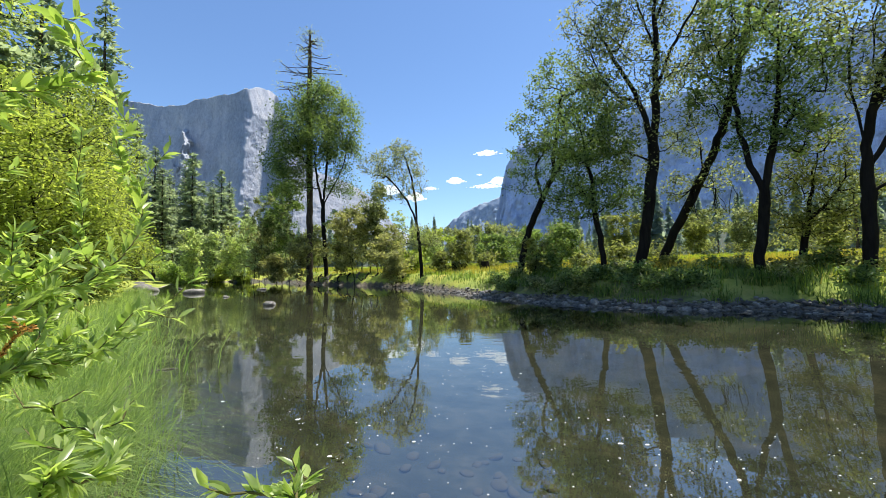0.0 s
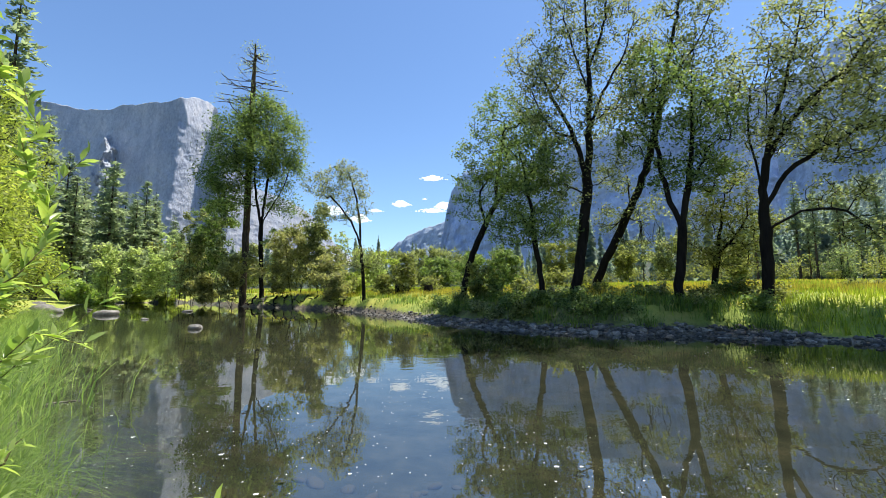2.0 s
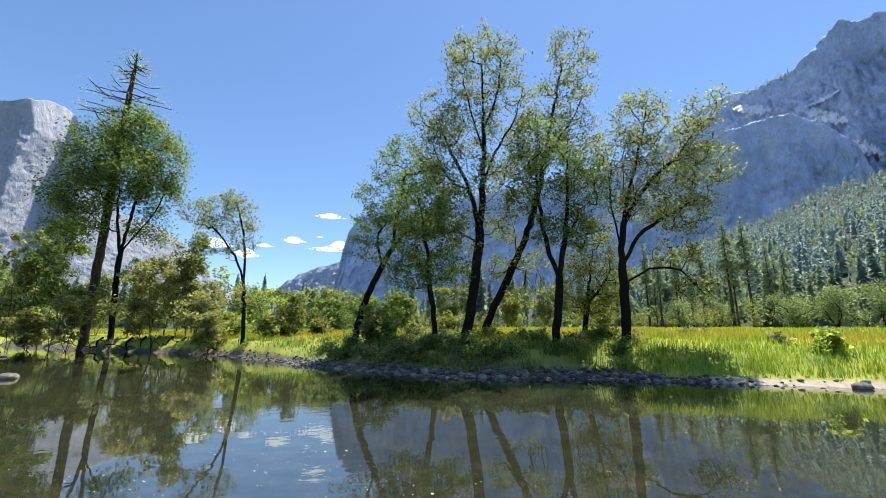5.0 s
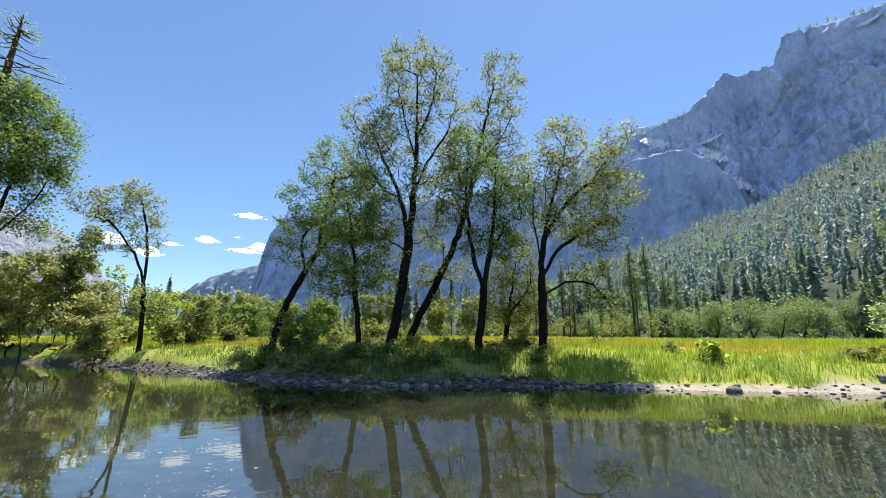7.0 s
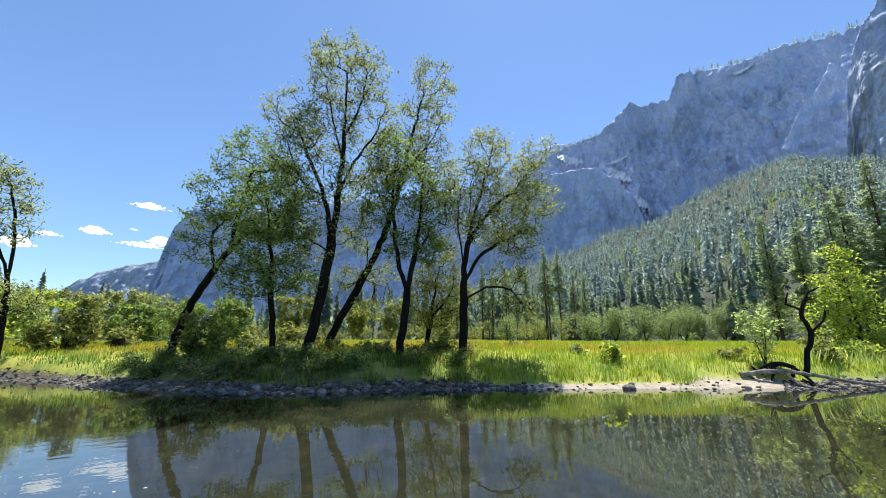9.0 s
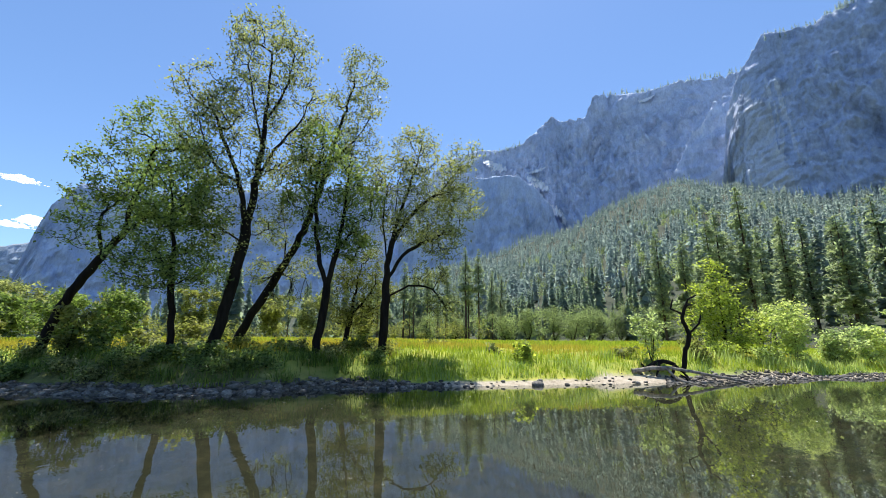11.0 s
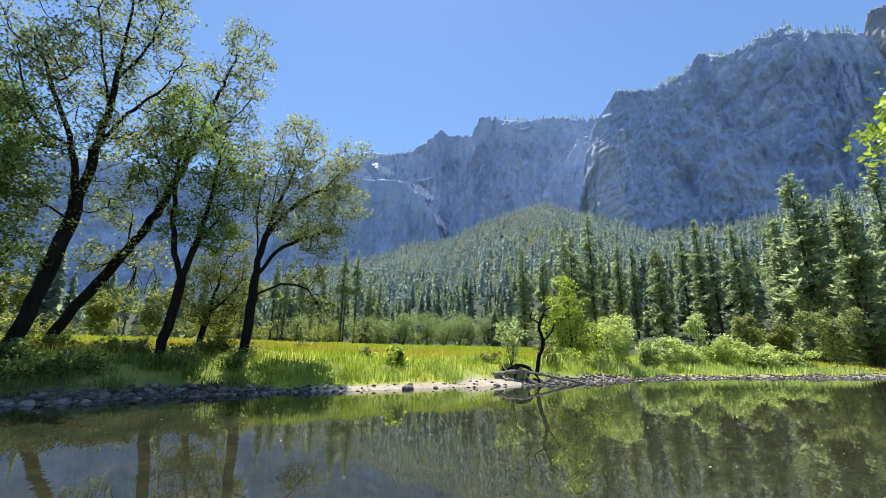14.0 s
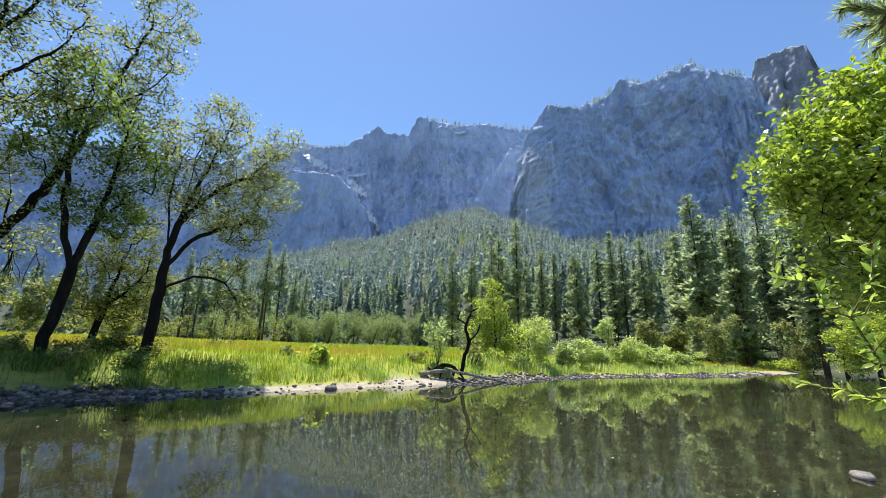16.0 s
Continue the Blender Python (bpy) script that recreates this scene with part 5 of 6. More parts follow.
ENDS = [ray_pt(p, dd) for p, dd in [((-32.64, -5.01), 2.0), ((-30.88, -0.45), 2.3), ((-36.54, -3.65), 1.9), ((-34.29, 3.03), 2.5), ((-36.68, 4.26), 2.2), ((-33.93, 14.58), 2.6), ((-36.78, 9.93), 2.4), ((-37.40, 15.68), 2.3), ((-40.69, 20.98), 2.0),
                                    ((-43.93, 25.20), 1.9), ((-42.15, 24.28), 2.1), ((-37.24, -6.24), 2.2)]]
for _ in range(230):
    a, e = rng.uniform(-62, -38.5), rng.uniform(-15, 5) if rng.random() < 0.84 else rng.uniform(5, 32)
    if not (a > -48 and e < -8.5):
        ENDS.append(ray_pt((a, e), rng.uniform(1.8, 3.3)))
spray_bush("willow_bush", (-2.35, 1.25, gz(-2.35, 1.25)), ENDS, 0.016, 0.075, WILLOW, "bright green willow bush leaning over the near bank", "willow bush", 601, 60, 0.55)
LOW_ENDS = [ray_pt(p, dd) for p, dd in [((-36.61, -13.32), 1.7), ((-37.66, -15.40), 1.6), ((-37.98, -18.33), 1.5), ((-40.88, -11.66), 1.6), ((-38.89, -19.67), 1.4), ((-43.41, -12.76), 1.6), ((-45.33, -14.34), 1.5), ((-42.05, -17.26), 1.4), ((-44.44, -19.02), 1.35), ((-46.19, -10.59), 1.7), ((-40.35, -15.60), 1.6)]]
spray_bush("willow_shoot", (-1.12, 0.78, gz(-1.12, 0.78)), LOW_ENDS, 0.006, 0.058, WILLOW, "pale leafed willow shoots among bank grass", "willow shoots", 602, 80, 0.5, narrow=0.27)
SPRIG = [ray_pt(p, 1.25) for p in [(-20.28, -22.56), (-18.22, -24.99), (-21.95, -24.53), (-29.71, -23.68), (-25.17, -25.19), (-19.25, -26.39)]]
spray_bush("willow_sprig", (-0.33, 0.72, gz(-0.33, 0.72)), SPRIG, 0.006, 0.06, WILLOW, "pale green willow sprig at the water's edge", "willow sprig", 603, 90, 0.3)
R_ENDS = [ray_pt(p, dd) for p, dd in [((121.47, 12.59), 3.8), ((121.11, 8.63), 3.8), ((123.80, 8.06), 3.9), ((125.83, 12.46), 4.0), ((120.92, -1.90), 3.4), ((124.61, -2.48), 3.4), ((126.03, -3.14), 3.4), ((125.96, 0.98), 3.6), ((127.17, -0.81), 3.4), ((128.53, 11.40), 3.8), ((128.25, 6.50), 3.6), ((125.76, 4.50), 3.8), ((127.89, 2.28), 3.5)]]
for _ in range(16):
    R_ENDS.append(ray_pt((rng.uniform(128, 138), rng.uniform(-6, 8)), rng.uniform(3.2, 4.6)))
spray_bush("willow_bush", (2.75, -3.6, gz(2.75, -3.6)), R_ENDS, 0.022, 0.078, WILLOW, "sunlit green willow bush overhanging the near bank", "willow bush", 604, 42, 0.4, 0.4, stems=[[(3.0, -3.3, 1.2), (3.3, -3.0, 2.0)]])
root = at(136, 8.2)
mid = Vector(ray_pt((129.67, 11.74), 8.0))
R_BLOBS = [(ray_pt(p, 7.4 + 0.5 * (i % 3)), r, r * 0.62) for i, (p, r) in enumerate([((127.6, 20.0), 0.95), ((130.5, 21.8), 0.95), ((125.4, 19.7), 0.55), ((123.4, 20.6), 0.3), ((121.3, 21.2), 0.3), ((119.7, 20.6), 0.2), ((124.0, 25.0), 0.3), ((123.6, 23.2), 0.32), ((126.7, 24.6), 0.5), ((130.0, 26.6), 0.5), ((131.8, 27.0), 0.5), ((128.2, 15.2), 0.9),
                                                                                        ((130.3, 11.0), 0.9), ((127.0, 11.5), 0.45), ((125.9, 15.6), 0.45), ((124.6, 17.6), 0.3), ((131.5, 16.0), 1.2), ((127.2, 8.0), 0.4), ((129.6, 6.6), 0.6), ((132.0, 5.6), 0.9)])]
broadleaf("overhanging_alder", [[tuple(root), tuple(root * 0.6 + mid * 0.4), tuple(mid)]], R_BLOBS, 0.08, 420, 42, 0.095, FRESH, BARK, "dense sunlit alder overhanging the near bank", "tree", 605, 0.12, 0.4, "near bank alders", tip=0.005)

ORANGE = leaf_material("orange_flower", (0.5, 0.24, 0.07), (0.7, 0.48, 0.2), (1.3, 1.1, 0.8), 0.4)
HEADS = [ray_pt(p, 2.0 + 0.08 * (i % 3)) for i, p in enumerate([(-46.35, -3.73), (-45.55, -5.43), (-46.75, -2.63), (-45.0, -4.95), (-46.0, -5.6), (-47.2, -4.4)])]
spray_bush("flowering_plant", (-1.75, 1.25, gz(-1.75, 1.25)), HEADS, 0.004, 0.016, ORANGE, "orange flower heads among the bank willows", "flowers", 607, 300, 0.1, 0.6)

# a pine on the near bank whose boughs reach in from behind
p = at(141, 7.4)
BOUGHS = [ray_pt(q, 6.2 + 0.3 * (i % 3)) for i, q in enumerate([(130.55, 33.25), (130.82, 31.50), (132.06, 32.99), (131.83, 30.19), (132.91, 31.22), (132.13, 28.70), (134.04, 31.64), (133.91, 28.59), (134.69, 30.24), (131.32, 33.64), (133.67, 32.62)])]
tip_at = Vector(ray_pt((135.80, 28.60), 7.0))
spray_bush("young_pine", tuple(p), BOUGHS, 0.06, 0.12, NEEDLE, "young pine with drooping needle boughs", "pine", 606, 420, 0.5, 0.1, 1.0, 0.05, 0.004, bark=PINE_BARK, stems=[[(p.x * 0.9 + tip_at.x * 0.1, p.y * 0.9 + tip_at.y * 0.1, 2.5), tuple(tip_at)]])


# ---- grass ----
def blades(rng, roots, height, width, lean=0.35, segments=1, wind=(0.0, 0.0)):
    """Grass blades: a triangle each, or a bent strip where seen close."""
    n = len(roots)
    roots = np.asarray(roots)
    h = height * rng.uniform(0.45, 1.2, (n, 1))
    a = rng.uniform(0, 2 * math.pi, n)
    side = np.stack([np.cos(a), np.sin(a), 0 * a], 1) * width * rng.uniform(0.6, 1.3, (n, 1)) * 0.5
    b = rng.uniform(0, 2 * math.pi, n)
    tilt = np.stack([np.cos(b), np.sin(b), 0 * b], 1) * rng.uniform(0, lean, (n, 1)) + np.array([wind[0], wind[1], 0])
    if segments == 1:
        v = np.stack([roots - side, roots + side, roots + (tilt + np.array([0, 0, 1])) * h], 1).reshape(-1, 3)
        return v, np.arange(3 * n).reshape(n, 3)
    rows = []
    for k in range(segments + 1):
        t = k / segments
        c = roots + tilt * h * 1.5 * t ** 2 + np.array([0, 0, 1]) * h * (t - 0.42 * t ** 3 * (np.linalg.norm(tilt, axis=1)[:, None] * 1.6))
        w = side * (1 - 0.92 * t)
        rows += [c - w, c + w]
    m = len(rows)
    v = np.stack(rows, 1).reshape(-1, 3)
    q = np.array([(2 * k, 2 * k + 1, 2 * k + 3, 2 * k + 2) for k in range(segments)])
    return v, (np.arange(n)[:, None, None] * m + q[None]).reshape(-1, 4)


def scatter(rng, n, az, dist, power=0.6):
    a = np.radians(rng.uniform(*az, n))
    d = dist[0] + (dist[1] - dist[0]) * rng.random(n) ** power
    return d * np.sin(a), d * np.cos(a)


rng = np.random.default_rng(701)
x, y = scatter(rng, 150000, (-24, 104), (17, 60), 1.0)
s = shore_distance(x, y)
ok = (s * np.interp(np.degrees(np.arctan2(x, y)), *GRAVEL) > 1.0 + 0.9 * fractal(x * 0.7, y * 0.7, 3, 5)) & (s < 26)
x, y, s = x[ok], y[ok], s[ok]
dry = 0.3 + 0.4 * fractal(x * 0.16, y * 0.16, 4, 55) + 0.24 * np.exp(-((s - 8.5) / 4.0) ** 2) - 0.15 * np.exp(-(s / 2.5) ** 2) + rng.normal(size=len(x)) * 0.06
root = np.stack([x, y, ground_z(x, y) - 0.02], 1)
bear = np.degrees(np.arctan2(x, y))
dry = dry + 0.35 * np.clip((s - 1.2) / 2, 0, 1) * (bear < 11)
# blades below the trees, drawn in the colour that holds the tree shade
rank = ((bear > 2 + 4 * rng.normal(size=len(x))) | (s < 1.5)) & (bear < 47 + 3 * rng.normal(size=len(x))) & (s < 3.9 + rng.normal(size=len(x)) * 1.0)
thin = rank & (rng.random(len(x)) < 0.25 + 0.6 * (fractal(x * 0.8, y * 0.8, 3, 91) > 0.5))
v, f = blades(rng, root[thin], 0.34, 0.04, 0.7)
tagged(new("bank_grass", mesh_of("bank_grass", v, f, SHADED_SEDGE)), "rank sedge under the bank trees, their shade in its colour", "grass", kind="stuff")
root, dry, s = root[~rank], dry[~rank], s[~rank]
v, f = blades(rng, root[dry < 0.6], 0.34 + 0.22 * np.exp(-(s[dry < 0.6] / 3.0) ** 2)[:, None], 0.045, 0.45)
tagged(new("meadow_grass", mesh_of("meadow_grass", v, f, GRASS)), "lush yellow-green grass on the far river bank", "grass", kind="stuff")
v, f = blades(rng, root[dry >= 0.6], 0.38, 0.045, 0.4)
tagged(new("dry_meadow_grass", mesh_of("dry_meadow_grass", v, f, GOLD)), "golden seeding grass in the meadow", "grass", kind="stuff")
x, y = scatter(rng, 100000, (-20, 124), (38, 130), 0.8)
s = shore_distance(x, y)
ok = (s > 6) | ((s > 2.4) & (y < 4))
x, y = x[ok], y[ok]
dry = fractal(x * 0.05, y * 0.05, 4, 56) + rng.normal(size=len(x)) * 0.06 - 0.1 * np.clip((s[ok] - 14) / 10, 0, 1) * (np.arctan2(x, y) > 0.2)
root = np.stack([x, y, ground_z(x, y) - 0.03], 1)
v, f = blades(rng, root[dry < 0.53], 0.45, 0.1, 0.4)
tagged(new("far_meadow_grass", mesh_of("far_meadow_grass", v, f, GRASS)), "sunlit green meadow grass", "grass", kind="stuff")
v, f = blades(rng, root[dry >= 0.53], 0.45, 0.1, 0.4)
tagged(new("far_dry_grass", mesh_of("far_dry_grass", v, f, GOLD)), "golden dry meadow grass", "grass", kind="stuff")

# pale willow shoots and rank grass behind the gravel bar
x, y = scatter(rng, 26000, (84, 119), (26, 66), 0.9)
s = shore_distance(x, y)
ok = (s > 1.9) & (s < 9) & (fractal(x * 0.4, y * 0.4, 3, 63) > 0.38)
x, y = x[ok], y[ok]
v, f = blades(rng, np.stack([x, y, ground_z(x, y) - 0.03], 1), 0.75, 0.1, 0.6)
tagged(new("bar_scrub", mesh_of("bar_scrub", v, f, SCRUB)), "pale green shoots and grass behind the gravel bar", "scrub", kind="stuff")


def tuft(x, y, n, height, width, mat, label, seed, spread=0.25, wind=(0, 0), lean=0.55, name="grass_tuft", segs=4):
    r = np.random.default_rng(seed)
    z = gz(x, y)
    root = np.stack([r.normal(size=n) * spread, r.normal(size=n) * spread, np.full(n, -0.03)], 1)
    v, f = blades(r, root, height, width, lean, segs, wind)
    ob = new(name, mesh_of(name, v, f, mat))
    ob.location = (x, y, z)
    return tagged(ob, label, "grass tuft", "grass tufts", "stuff")


# tall tufts along the far bank
rng = np.random.default_rng(703)
k = 0
while k < 70:
    a = rng.uniform(-8, 100)
    dd = rng.uniform(17, 40)
    p = polar(a, dd, 0)
    sd = float(shore_distance(np.array([p.x]), np.array([p.y]))[0])
    if 0.6 < sd < 3.2 and sd * float(np.interp(a, *GRAVEL)) > 1.0:
        tuft(p.x, p.y, 70, rng.uniform(0.45, 0.8), 0.035, SHADED_SEDGE if 4 < a < 49 else SEDGE if rng.random() < 0.6 else GRASS, "green sedge tuft at the bank's edge", 1000 + k, 0.3, segs=2)
        k += 1
# near bank sedge, arching toward the water
for i, (x, y, n, h, sp) in enumerate([(-3.0, 3.3, 900, 0.8, 0.26), (-3.55, 4.1, 800, 0.8, 0.3), (-2.75, 2.85, 700, 0.75, 0.2), (-2.4, 1.95, 800, 0.85, 0.22), (-2.75, 2.5, 900, 0.8, 0.24), (-3.2, 2.9, 800, 0.85, 0.28), (-1.85, 1.55, 600, 0.7, 0.2), (-3.6, 3.4, 700, 0.9, 0.3), (-1.55, 1.05, 380, 0.55, 0.2), (-1.25, 0.95, 260, 0.45, 0.16), (-4.7, 4.8, 420, 0.7, 0.45), (-6.1, 6.7, 420, 0.75, 0.6), (-8.3, 9.4, 420, 0.8, 0.7), (-10.8, 12.4, 420, 0.8, 0.8), (-3.1, 1.9, 420, 0.8, 0.35)]):
    tuft(x, y, n, h, 0.009 if i < 11 or i == 14 else 0.016, SEDGE, "long arching green sedge on the near bank", 1200 + i, sp, (0.46, -0.16), 0.85, "sedge_tuft", 5)
edge = SHORE[3:7]
for i in range(16):
    k = i / 16 * (len(edge) - 1)
    j = int(k)
    x, y = edge[j] + (edge[j + 1] - edge[j]) * (k - j)
    tuft(x - 0.45, y - 0.3, 300, 0.85, 0.018, SEDGE, "long arching green sedge on the near bank", 1230 + i, 0.5, (0.3, -0.1), 0.8, "sedge_tuft", 3)
rng = np.random.default_rng(704)
x = rng.uniform(-16, -1, 34000)
y = rng.uniform(0.3, 22, 34000)
s = shore_distance(x, y)
ok = (s > 0.05) & (s < 4) & (np.hypot(x, y) > 1.0)
x, y = x[ok], y[ok]
v, f = blades(rng, np.stack([x, y, ground_z(x, y) - 0.02], 1), 0.4, 0.012, 0.8, 3, (0.15, -0.05))
tagged(new("near_bank_grass", mesh_of("near_bank_grass", v, f, SEDGE)), "rank green grass covering the near bank", "grass", kind="stuff")


# ---- stones ----
def stone_mesh(seed, detail=2):
    r = np.random.default_rng(seed)
    bm = bmesh.new()
    bmesh.ops.create_icosphere(bm, subdivisions=detail, radius=1.0)
    off = Vector(r.uniform(-50, 50, 3))
    planes = [Vector(r.normal(size=3)).normalized() for _ in range(6)]
    for v in bm.verts:
        p = v.co.copy()
        for q in planes:
            k = p.dot(q)
            if k > 0.68:
                p -= q * (k - 0.68) * 0.85
        p *= 1 + 0.22 * noise.noise(v.co * 1.3 + off)
        v.co = Vector((p.x, p.y * 0.8, p.z * 0.55))
    me = bpy.data.meshes.new("stone")
    bm.to_mesh(me)
    bm.free()
    me.polygons.foreach_set("use_smooth", np.ones(len(me.polygons), dtype=bool))
    me.materials.append(ROCK)
    return me


STONES = [stone_mesh(800 + i) for i in range(7)]
SMALL = [stone_mesh(850 + i, 1) for i in range(4)]


BED_STONES = []
for me in STONES[:4]:
    me = me.copy()
    me.materials[0] = BED_STONE
    BED_STONES.append(me)


def stone(x, y, size, z=None, flat=1.0, label="grey river stone on the gravel bank", group="bank stones", name="stone"):
    ob = new(name, BED_STONES[random.randrange(4)] if name == "bed_stone" else STONES[random.randrange(7)])
    ob.location = (x, y, gz(x, y) + size * 0.12 if z is None else z)
    ob.scale = (size, size * random.uniform(0.7, 1.0), size * flat)
    ob.rotation_euler = (random.uniform(-0.2, 0.2), random.uniform(-0.2, 0.2), random.uniform(0, 6.28))
    return tagged(ob, label, "stone", group)


random.seed(41)
rng = np.random.default_rng(42)
count = 0
while count < 300:
    p = polar(random.uniform(2, 50) if count < 200 else random.uniform(50, 122), random.uniform(16.5, 62), 0)
    sd = float(shore_distance(np.array([p.x]), np.array([p.y]))[0])
    wide = 1.2 / float(np.interp(math.degrees(math.atan2(p.x, p.y)), *GRAVEL))
    if 56 < math.degrees(math.atan2(p.x, p.y)) < 82 and random.random() < 0.93:
        continue
    if -0.5 < sd < wide:
        stone(p.x, p.y, random.uniform(0.07, 0.21) * (1.7 if random.random() < 0.1 else 1.0))
        count += 1
# loose gravel between them
x, y = scatter(rng, 150000, (-10, 124), (16, 70), 1.0)
s = shore_distance(x, y)
ok = (s > -0.7) & (s * np.interp(np.degrees(np.arctan2(x, y)), *GRAVEL) < 1.3)
bear = np.degrees(np.arctan2(x, y))
ok &= ~((bear > 55) & (bear < 82) & (rng.random(len(x)) < 0.9))
x, y = x[ok][:4800], y[ok][:4800]
z = ground_z(x, y)
V, F, o = [], [], 0
tmpl = []
for me in SMALL:
    co = np.empty(len(me.vertices) * 3, dtype=np.float32)
    me.vertices.foreach_get("co", co)
    tmpl.append((co.reshape(-1, 3), np.array([p.vertices[:] for p in me.polygons])))
for i in range(len(x)):
    c, fc = tmpl[i % 4]
    sz = 0.05 + 0.13 * rng.random() ** 2
    a = rng.uniform(0, 6.28)
    rot = np.array([[math.cos(a), -math.sin(a), 0], [math.sin(a), math.cos(a), 0], [0, 0, 1]])
    V.append(c @ rot.T * sz + np.array([x[i], y[i], z[i] + sz * 0.2]))
    F.append(fc + o)
    o += len(c)
tagged(new("gravel", mesh_of("gravel", np.concatenate(V), np.concatenate(F), ROCK, True)), "loose grey cobbles along the water's edge", "gravel", kind="stuff")
# stones standing in the shallows
for (az, el), w, fl in [((-22.85, -4.10), 0.6, 0.55), ((-23.85, -2.12), 0.55, 0.6), ((-31.43, -2.24), 1.15, 0.6), ((-27.86, -2.88), 0.3, 0.6), ((-36.32, -1.71), 1.5, 0.8), ((-35.38, -1.87), 1.2, 0.7), ((-36.73, -1.31), 1.3, 1.0), ((-37.02, -2.05), 0.9, 0.7), ((-35.90, -2.23), 0.7, 0.7), ((-32.68, -1.73), 0.5, 0.5), ((17.15, -5.19), 0.2, 0.35), ((35.23, -5.00), 0.35, 0.8)]:
    dd = 1.6 / math.tan(radians(-el))
    p = polar(az, dd, 0)
    stone(p.x, p.y, w, 0.02, fl, "pale flat boulder breaking the river's surface", "river boulders", "boulder")
p = polar(*[(124.38, -10.12)[0], 1.6 / math.tan(radians(-(124.38, -10.12)[1]))], 0)
stone(p.x, p.y, 0.2, 0.02, 0.7, "pale rounded stone in the near shallows", "river boulders", "boulder")
# drowned stones on the river bed close by
for _ in range(80):
    a, dd = random.uniform(-36, 14), random.uniform(2.3, 4.8)
    p = polar(a, dd, 0)
    if float(shore_distance(np.array([p.x]), np.array([p.y]))[0]) < -1.0:
        stone(p.x, p.y, random.uniform(0.04, 0.13), None, 0.6, "brown drowned stone on the river bed", "bed stones", "bed_stone")


# ---- driftwood and dead wood ----
def wood(name, lines, radius, mat, label, seed, category="driftwood", twigs=(), tip=0.012):
    r = np.random.default_rng(seed)
    b = np.array(lines[0][0])
    sk = Skeleton(r)
    sk.line([np.array(p) - b for p in lines[0]], step=0.2, wobble=0.015)
    for ln in lines[1:]:
        k = sk.nearest(np.array(ln[0]) - b)
        sk.line([sk.pos[k]] + [np.array(p) - b for p in ln[1:]], k, step=0.2, wobble=0.02)
    if len(twigs):
        sk.reach([np.array(t) - b for t in twigs], -9, -0.05)
    V, F = sk.tubes(sk.thickness(radius, tip, 1.9), 1.2)
    ob = new(name, mesh_of(name, V, F, mat, True))
    ob.location = tuple(b)
    return tagged(ob, label, category)


def on(az_el, d, up):
    p = polar(az_el[0], d, 0)
    return (p.x, p.y, gz(p.x, p.y) + up)


L1, L2, L3, L4 = (78.34, -2.25), (82.12, -1.61), (85.85, -1.76), (90.20, -2.58)
wood("driftwood_log", [[on(L1, 24.6, 0.1), on(L2, 25.2, 0.5), on(L3, 26.2, 0.4), on(L4, 27.6, 0.08)], [on(L2, 25.2, 0.4), on((83.61, -2.16), 24.9, 0.1), on((86.19, -2.96), 25.0, 0.02)]], 0.12, GREY_WOOD, "weathered grey driftwood trunk stranded on the bank", 901)
wood("root_wad", [[on((80.00, -2.37), 25.4, 0.0), on((81.36, -1.84), 25.6, 0.55), on((83.02, -1.45), 25.8, 0.65), on((84.36, -2.29), 25.6, 0.1)], [on((81.36, -1.84), 25.6, 0.5), on((80.98, -2.79), 25.0, 0.0)], [on((83.02, -1.45), 25.8, 0.6), on((82.55, -3.04), 25.0, 0.0)]], 0.16, BARK, "dark tangled root wad under the dead tree", 902,
     twigs=[on((a, 0), 25.3, u) for a, u in ((79.5, 0.3), (80.5, 0.15), (81.5, 0.4), (82.5, 0.2), (83.5, 0.3), (84.2, 0.1))])
B0 = on((83.84, -2.16), 26.0, 0.3)
wood("dead_snag", [[B0, tuple(aloft((84.40, 0.03), 26.0)), tuple(aloft((84.96, 1.89), 26.0)), tuple(aloft((84.47, 3.77), 26.0)), tuple(aloft((85.28, 5.90), 26.0))], [tuple(aloft((84.89, 1.89), 26.0)), tuple(aloft((85.97, 3.02), 26.0)), tuple(aloft((86.38, 4.15), 26.0))]], 0.12, BARK,
     "crooked dark dead snag on the bank", 903, "dead tree", twigs=[tuple(aloft((83.33, 4.90), 26.0)), tuple(aloft((83.73, 6.05), 26.2)), tuple(aloft((86.29, 6.43), 25.8)), tuple(aloft((85.65, 5.29), 26.4))])
S1 = (-35.54, -10.84), (-32.78, -10.75)
q = [polar(a, 1.6 / math.tan(radians(-e)), 0.01) for a, e in S1]
wood("floating_stick", [[tuple(q[0]), tuple((q[0] + q[1]) / 2 + Vector((0, 0.03, 0.01))), tuple(q[1])]], 0.016, GREY_WOOD, "pale stick floating on the river", 904, "stick")
for i, ((a, e), dd) in enumerate([((1.86, 0.37), 40.0), ((5.85, 0.36), 38.0)]):
    p = at(a, dd)
    bm = bmesh.new()
    bmesh.ops.create_cone(bm, cap_ends=True, segments=14, radius1=0.48, radius2=0.38, depth=0.8)
    for v in bm.verts:
        v.co += Vector((noise.noise(v.co * 3 + Vector((i, 0, 0))) * 0.1, noise.noise(v.co * 3 + Vector((0, i, 5))) * 0.1, (noise.noise(v.co * 4) * 0.12 if v.co.z > 0 else 0)))
    me = bpy.data.meshes.new("tree_stump")
    bm.to_mesh(me)
    bm.free()
    me.materials.append(BARK)
    ob = new("tree_stump", me)
    ob.location = (p.x, p.y, p.z + 0.35)
    tagged(ob, "dark old tree stump in the bank grass", "stump", "stumps")
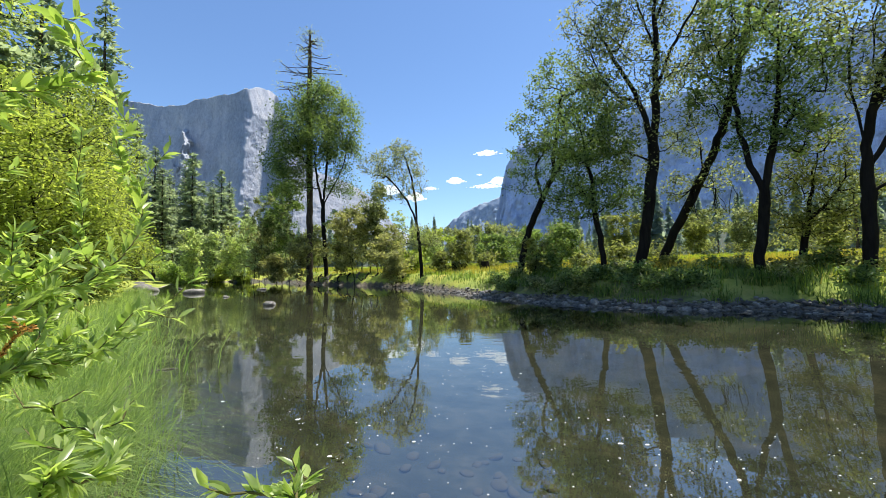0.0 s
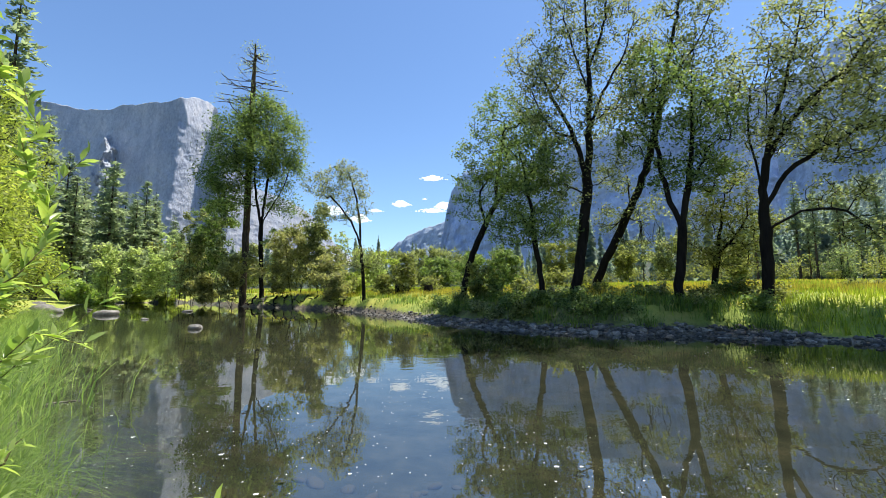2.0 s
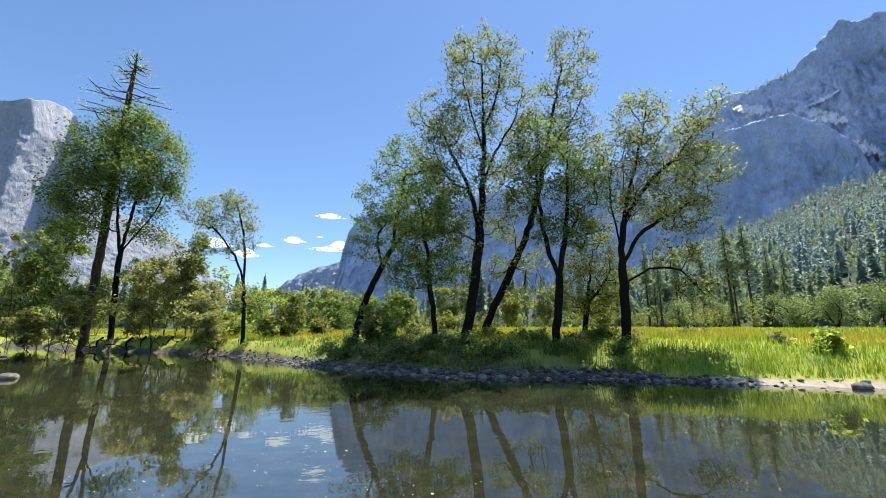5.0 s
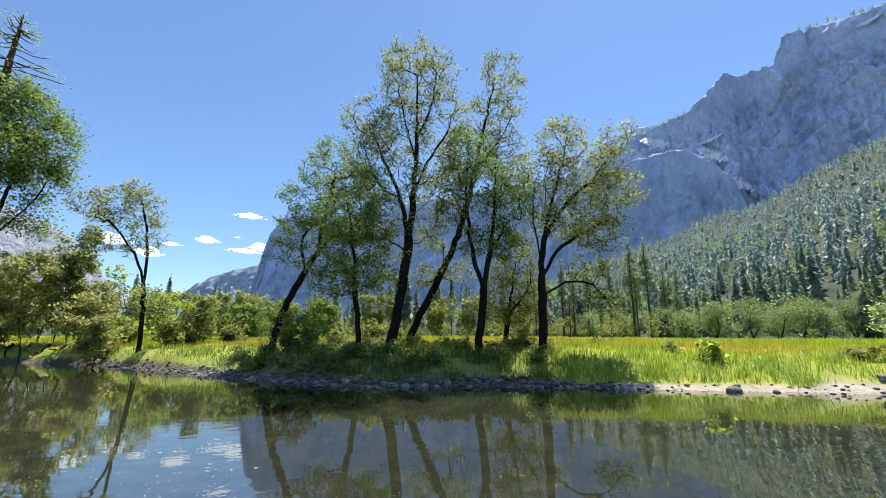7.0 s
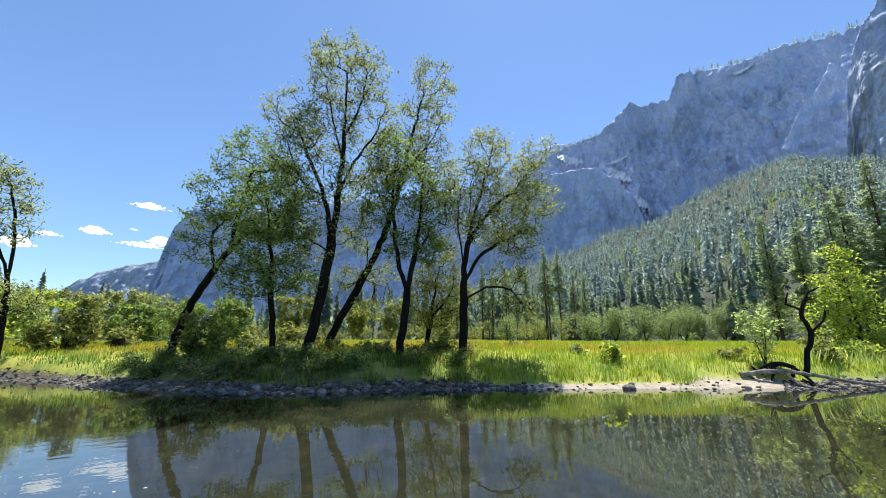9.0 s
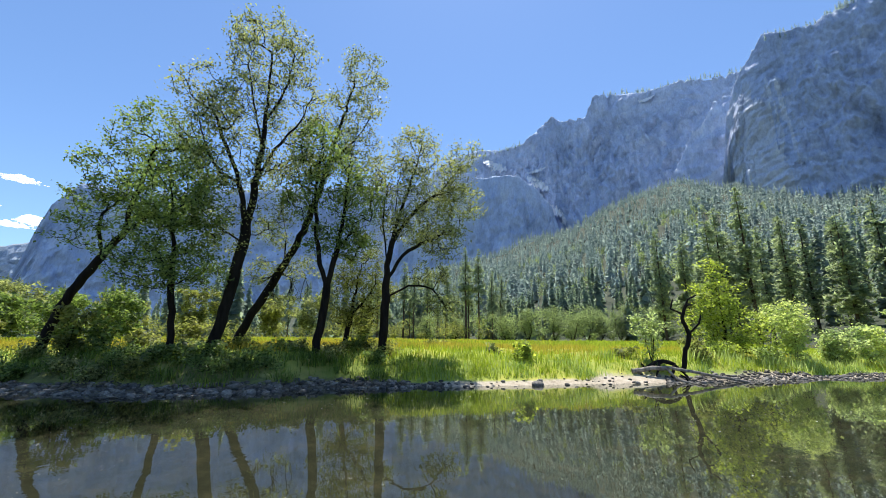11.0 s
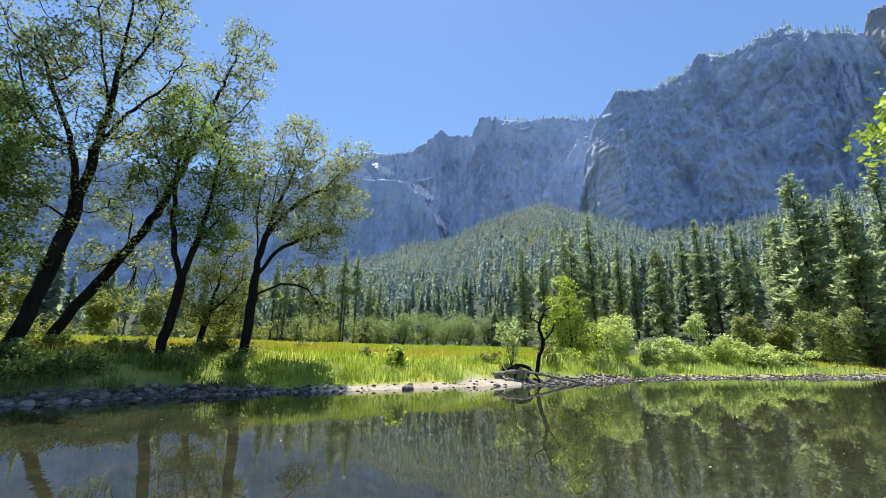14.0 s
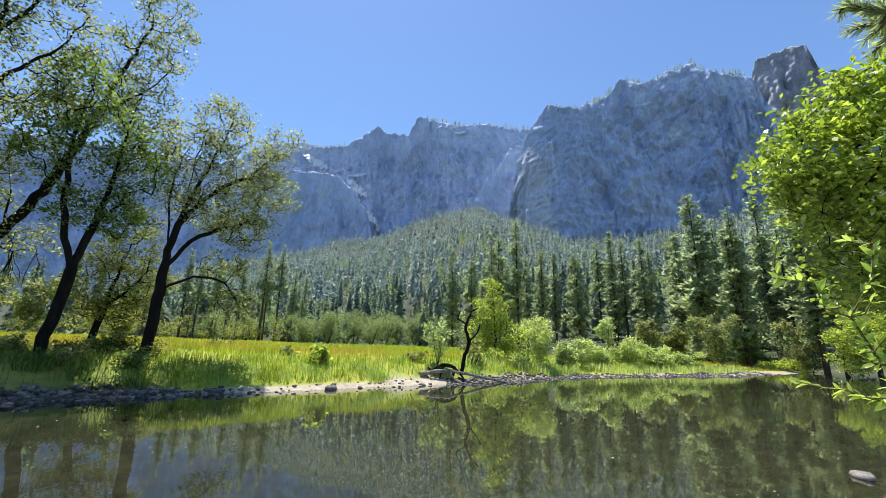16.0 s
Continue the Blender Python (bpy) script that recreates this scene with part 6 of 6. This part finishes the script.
# roots and brush hanging from the cut bank at the bend
rng = np.random.default_rng(905)
for i in range(12):
    a = -19 + i * 1.25
    dd = float(np.interp(a, [-19, -14, -6, -3], [60, 51, 41.5, 36])) + 0.7
    p0 = at(a, dd + 0.6, 0.2)
    tw = [(p0.x + rng.normal() * 0.9, p0.y - rng.uniform(0.2, 1.5), max(0.03, p0.z - rng.uniform(0.0, 1.1))) for _ in range(9)]
    wood("root_tangle", [[tuple(p0), (p0.x - 0.2, p0.y - 0.8, p0.z - 0.5), (p0.x + 0.1, p0.y - 1.4, 0.05)]], 0.1, BARK if i % 3 else GREY_WOOD, "dark tangled roots hanging from the cut bank", 910 + i, "roots", tw, 0.02)


# ---- foam specks on the water ----
rng = np.random.default_rng(930)
x, y = scatter(rng, 4600, (-34, 118), (2.6, 17), 0.75)
s = shore_distance(x, y)
ok = (s < -0.4) & (fractal(x * 0.35, y * 0.35, 3, 8) > 0.47)
x, y = x[ok], y[ok]
n = len(x)
r = rng.uniform(0.003, 0.008, n) * (1 + 1.5 * (rng.random(n) > 0.96))
a0 = rng.uniform(0, 6.28, n)
V = []
for k in range(6):
    a = a0 + k * math.pi / 3
    V.append(np.stack([x + r * np.cos(a) * 1.3, y + r * np.sin(a), np.full(n, 0.004)], 1))
v = np.stack(V, 1).reshape(-1, 3)
tagged(new("foam_specks", mesh_of("foam_specks", v, np.arange(len(v)).reshape(n, 6), FOAM)), "white pollen and foam specks drifting on water", "foam", kind="stuff")


# ---- clouds ----
def cloud_material():
    m, n, l, b = material("cloud", 1.0)
    tex, ramp = noise_ramp(n, l, 0.012, [(0.3, (0.82, 0.84, 0.87)), (0.65, (0.95, 0.95, 0.95))], detail=6)
    # faint glow added in place of sunlight scattered through the cloud
    b.inputs["Emission Color"].default_value = (0.9, 0.95, 1.0, 1)
    b.inputs["Emission Strength"].default_value = 0.4
    tr = n.new("ShaderNodeBsdfTranslucent")
    tr.inputs["Color"].default_value = (0.95, 0.95, 0.95, 1)
    ms = n.new("ShaderNodeMixShader")
    ms.inputs[0].default_value = 0.3
    l.new(ramp.outputs[0], b.inputs["Base Color"])
    l.new(b.outputs[0], ms.inputs[1])
    l.new(tr.outputs[0], ms.inputs[2])
    l.new(ms.outputs[0], n["Material Output"].inputs["Surface"])
    return m


CLOUD = cloud_material()


def cloud(spots, seed):
    """A small fair-weather cloud of many fluffy lumps."""
    r = np.random.default_rng(seed)
    bm = bmesh.new()
    for (az, el), w, h in spots:
        c = aloft((az, el), 4300.0)
        right = Vector((math.cos(radians(az)), -math.sin(radians(az)), 0))
        for _ in range(130):
            t = float(np.clip(r.normal() * 0.45, -1.15, 1.15))
            k = r.uniform(-0.4, 1.0) * max(0.05, 1 - abs(t)) ** 0.6
            size = h * r.uniform(0.06, 0.26) * (1 - 0.6 * min(1, abs(t)))
            g = bmesh.ops.create_icosphere(bm, subdivisions=1, radius=1.0)
            for v in g["verts"]:
                q = v.co * (1 + 0.35 * noise.noise(v.co * 1.7 + Vector((t * 9, k * 7, seed))))
                v.co = c + right * (t * w + q.x * size * 1.8) + Vector((0, 0, k * h * 0.6 + q.z * size * 0.8)) + right.cross(Vector((0, 0, 1))) * q.y * size
    me = bpy.data.meshes.new("cloud")
    bm.to_mesh(me)
    bm.free()
    me.polygons.foreach_set("use_smooth", np.ones(len(me.polygons), dtype=bool))
    me.materials.append(CLOUD)
    tagged(new("cloud", me), "small white fair-weather cloud over the valley", "cloud", "clouds", "structure")


M = 4300.0 / 725.0
for i, (spots) in enumerate([[((6.41, 15.82), 24 * M, 11 * M)], [((1.96, 12.24), 17 * M, 13 * M)], [((6.39, 11.41), 32 * M, 9 * M), ((7.98, 12.04), 14 * M, 14 * M)], [((-1.65, 11.30), 13 * M, 7 * M)], [((-3.74, 9.99), 18 * M, 16 * M), ((-7.28, 10.92), 22 * M, 18 * M)], [((5.32, 13.06), 5 * M, 3 * M)]]):
    cloud(spots, 950 + i)


# ---- snow and pale slabs on the cliffs ----
from mathutils.bvhtree import BVHTree

wall = bpy.data.objects["mountain_right"].data
wall_tree = BVHTree.FromPolygons([v.co.copy() for v in wall.vertices], [p.vertices[:] for p in wall.polygons])
SNOW = plain("old_snow", (0.93, 0.93, 0.94), 0.7)


def slab(path, width, seed, label="old snow tipped out from a cliff gully"):
    """A ragged strip of snow along a gully, cast onto the wall from the camera and tipped outward to catch the sun."""
    r = np.random.default_rng(seed)
    pts, cols = [], 13
    n = 44
    seg = np.linspace(0, len(path) - 1, n)
    for i, t in enumerate(seg):
        az = np.interp(t, range(len(path)), [p[0] for p in path])
        el = np.interp(t, range(len(path)), [p[1] for p in path])
        w = width * (0.25 + 0.75 * math.sin(math.pi * (i + 0.5) / n)) * (0.75 + 0.45 * noise.noise(Vector((i * 0.35, seed, 0))) + r.uniform(-0.08, 0.08))
        jx = noise.noise(Vector((i * 0.25, seed, 7))) * width * 0.35
        for j in range(cols):
            k = (j / (cols - 1) - 0.5) * w + jx
            e = radians(el + k * 0.9)
            a = radians(az + k * 0.45)
            way = Vector((math.cos(e) * math.sin(a), math.cos(e) * math.cos(a), math.sin(e)))
            hit = wall_tree.ray_cast(Vector((0, 0, 1.6)), way)[3] or 1200.0
            pts.append(tuple(Vector((0, 0, 1.6)) + way * (hit - 3.0 - 21.0 * width * (1 - j / (cols - 1)))))
    f = grid_faces(n, cols)
    keep = fractal((f[:, 0] // cols) * 0.45, (f[:, 0] % cols) * 0.4, 3, seed) > 0.29
    me = mesh_of("snow_patch", pts, f[keep].copy(), SNOW)
    tagged(new("snow_patch", me), label, "snow", "snow patches", "structure")


for i, (path, w) in enumerate([([(60.4, 25.8), (62.2, 24.9), (63.9, 24.4)], 0.75), ([(66.7, 23.75), (68.2, 23.95), (69.6, 24.35)], 0.35), ([(66.7, 23.2), (68.2, 22.3), (69.8, 21.3)], 0.8),
                               ([(69.1, 19.4), (70.4, 18.5), (71.6, 17.5)], 0.8), ([(71.3, 17.7), (71.8, 16.6)], 0.6), ([(82.5, 30.4), (83.5, 30.4), (84.5, 30.6)], 0.3)]):
    slab(path, w * 1.8, 970 + i)
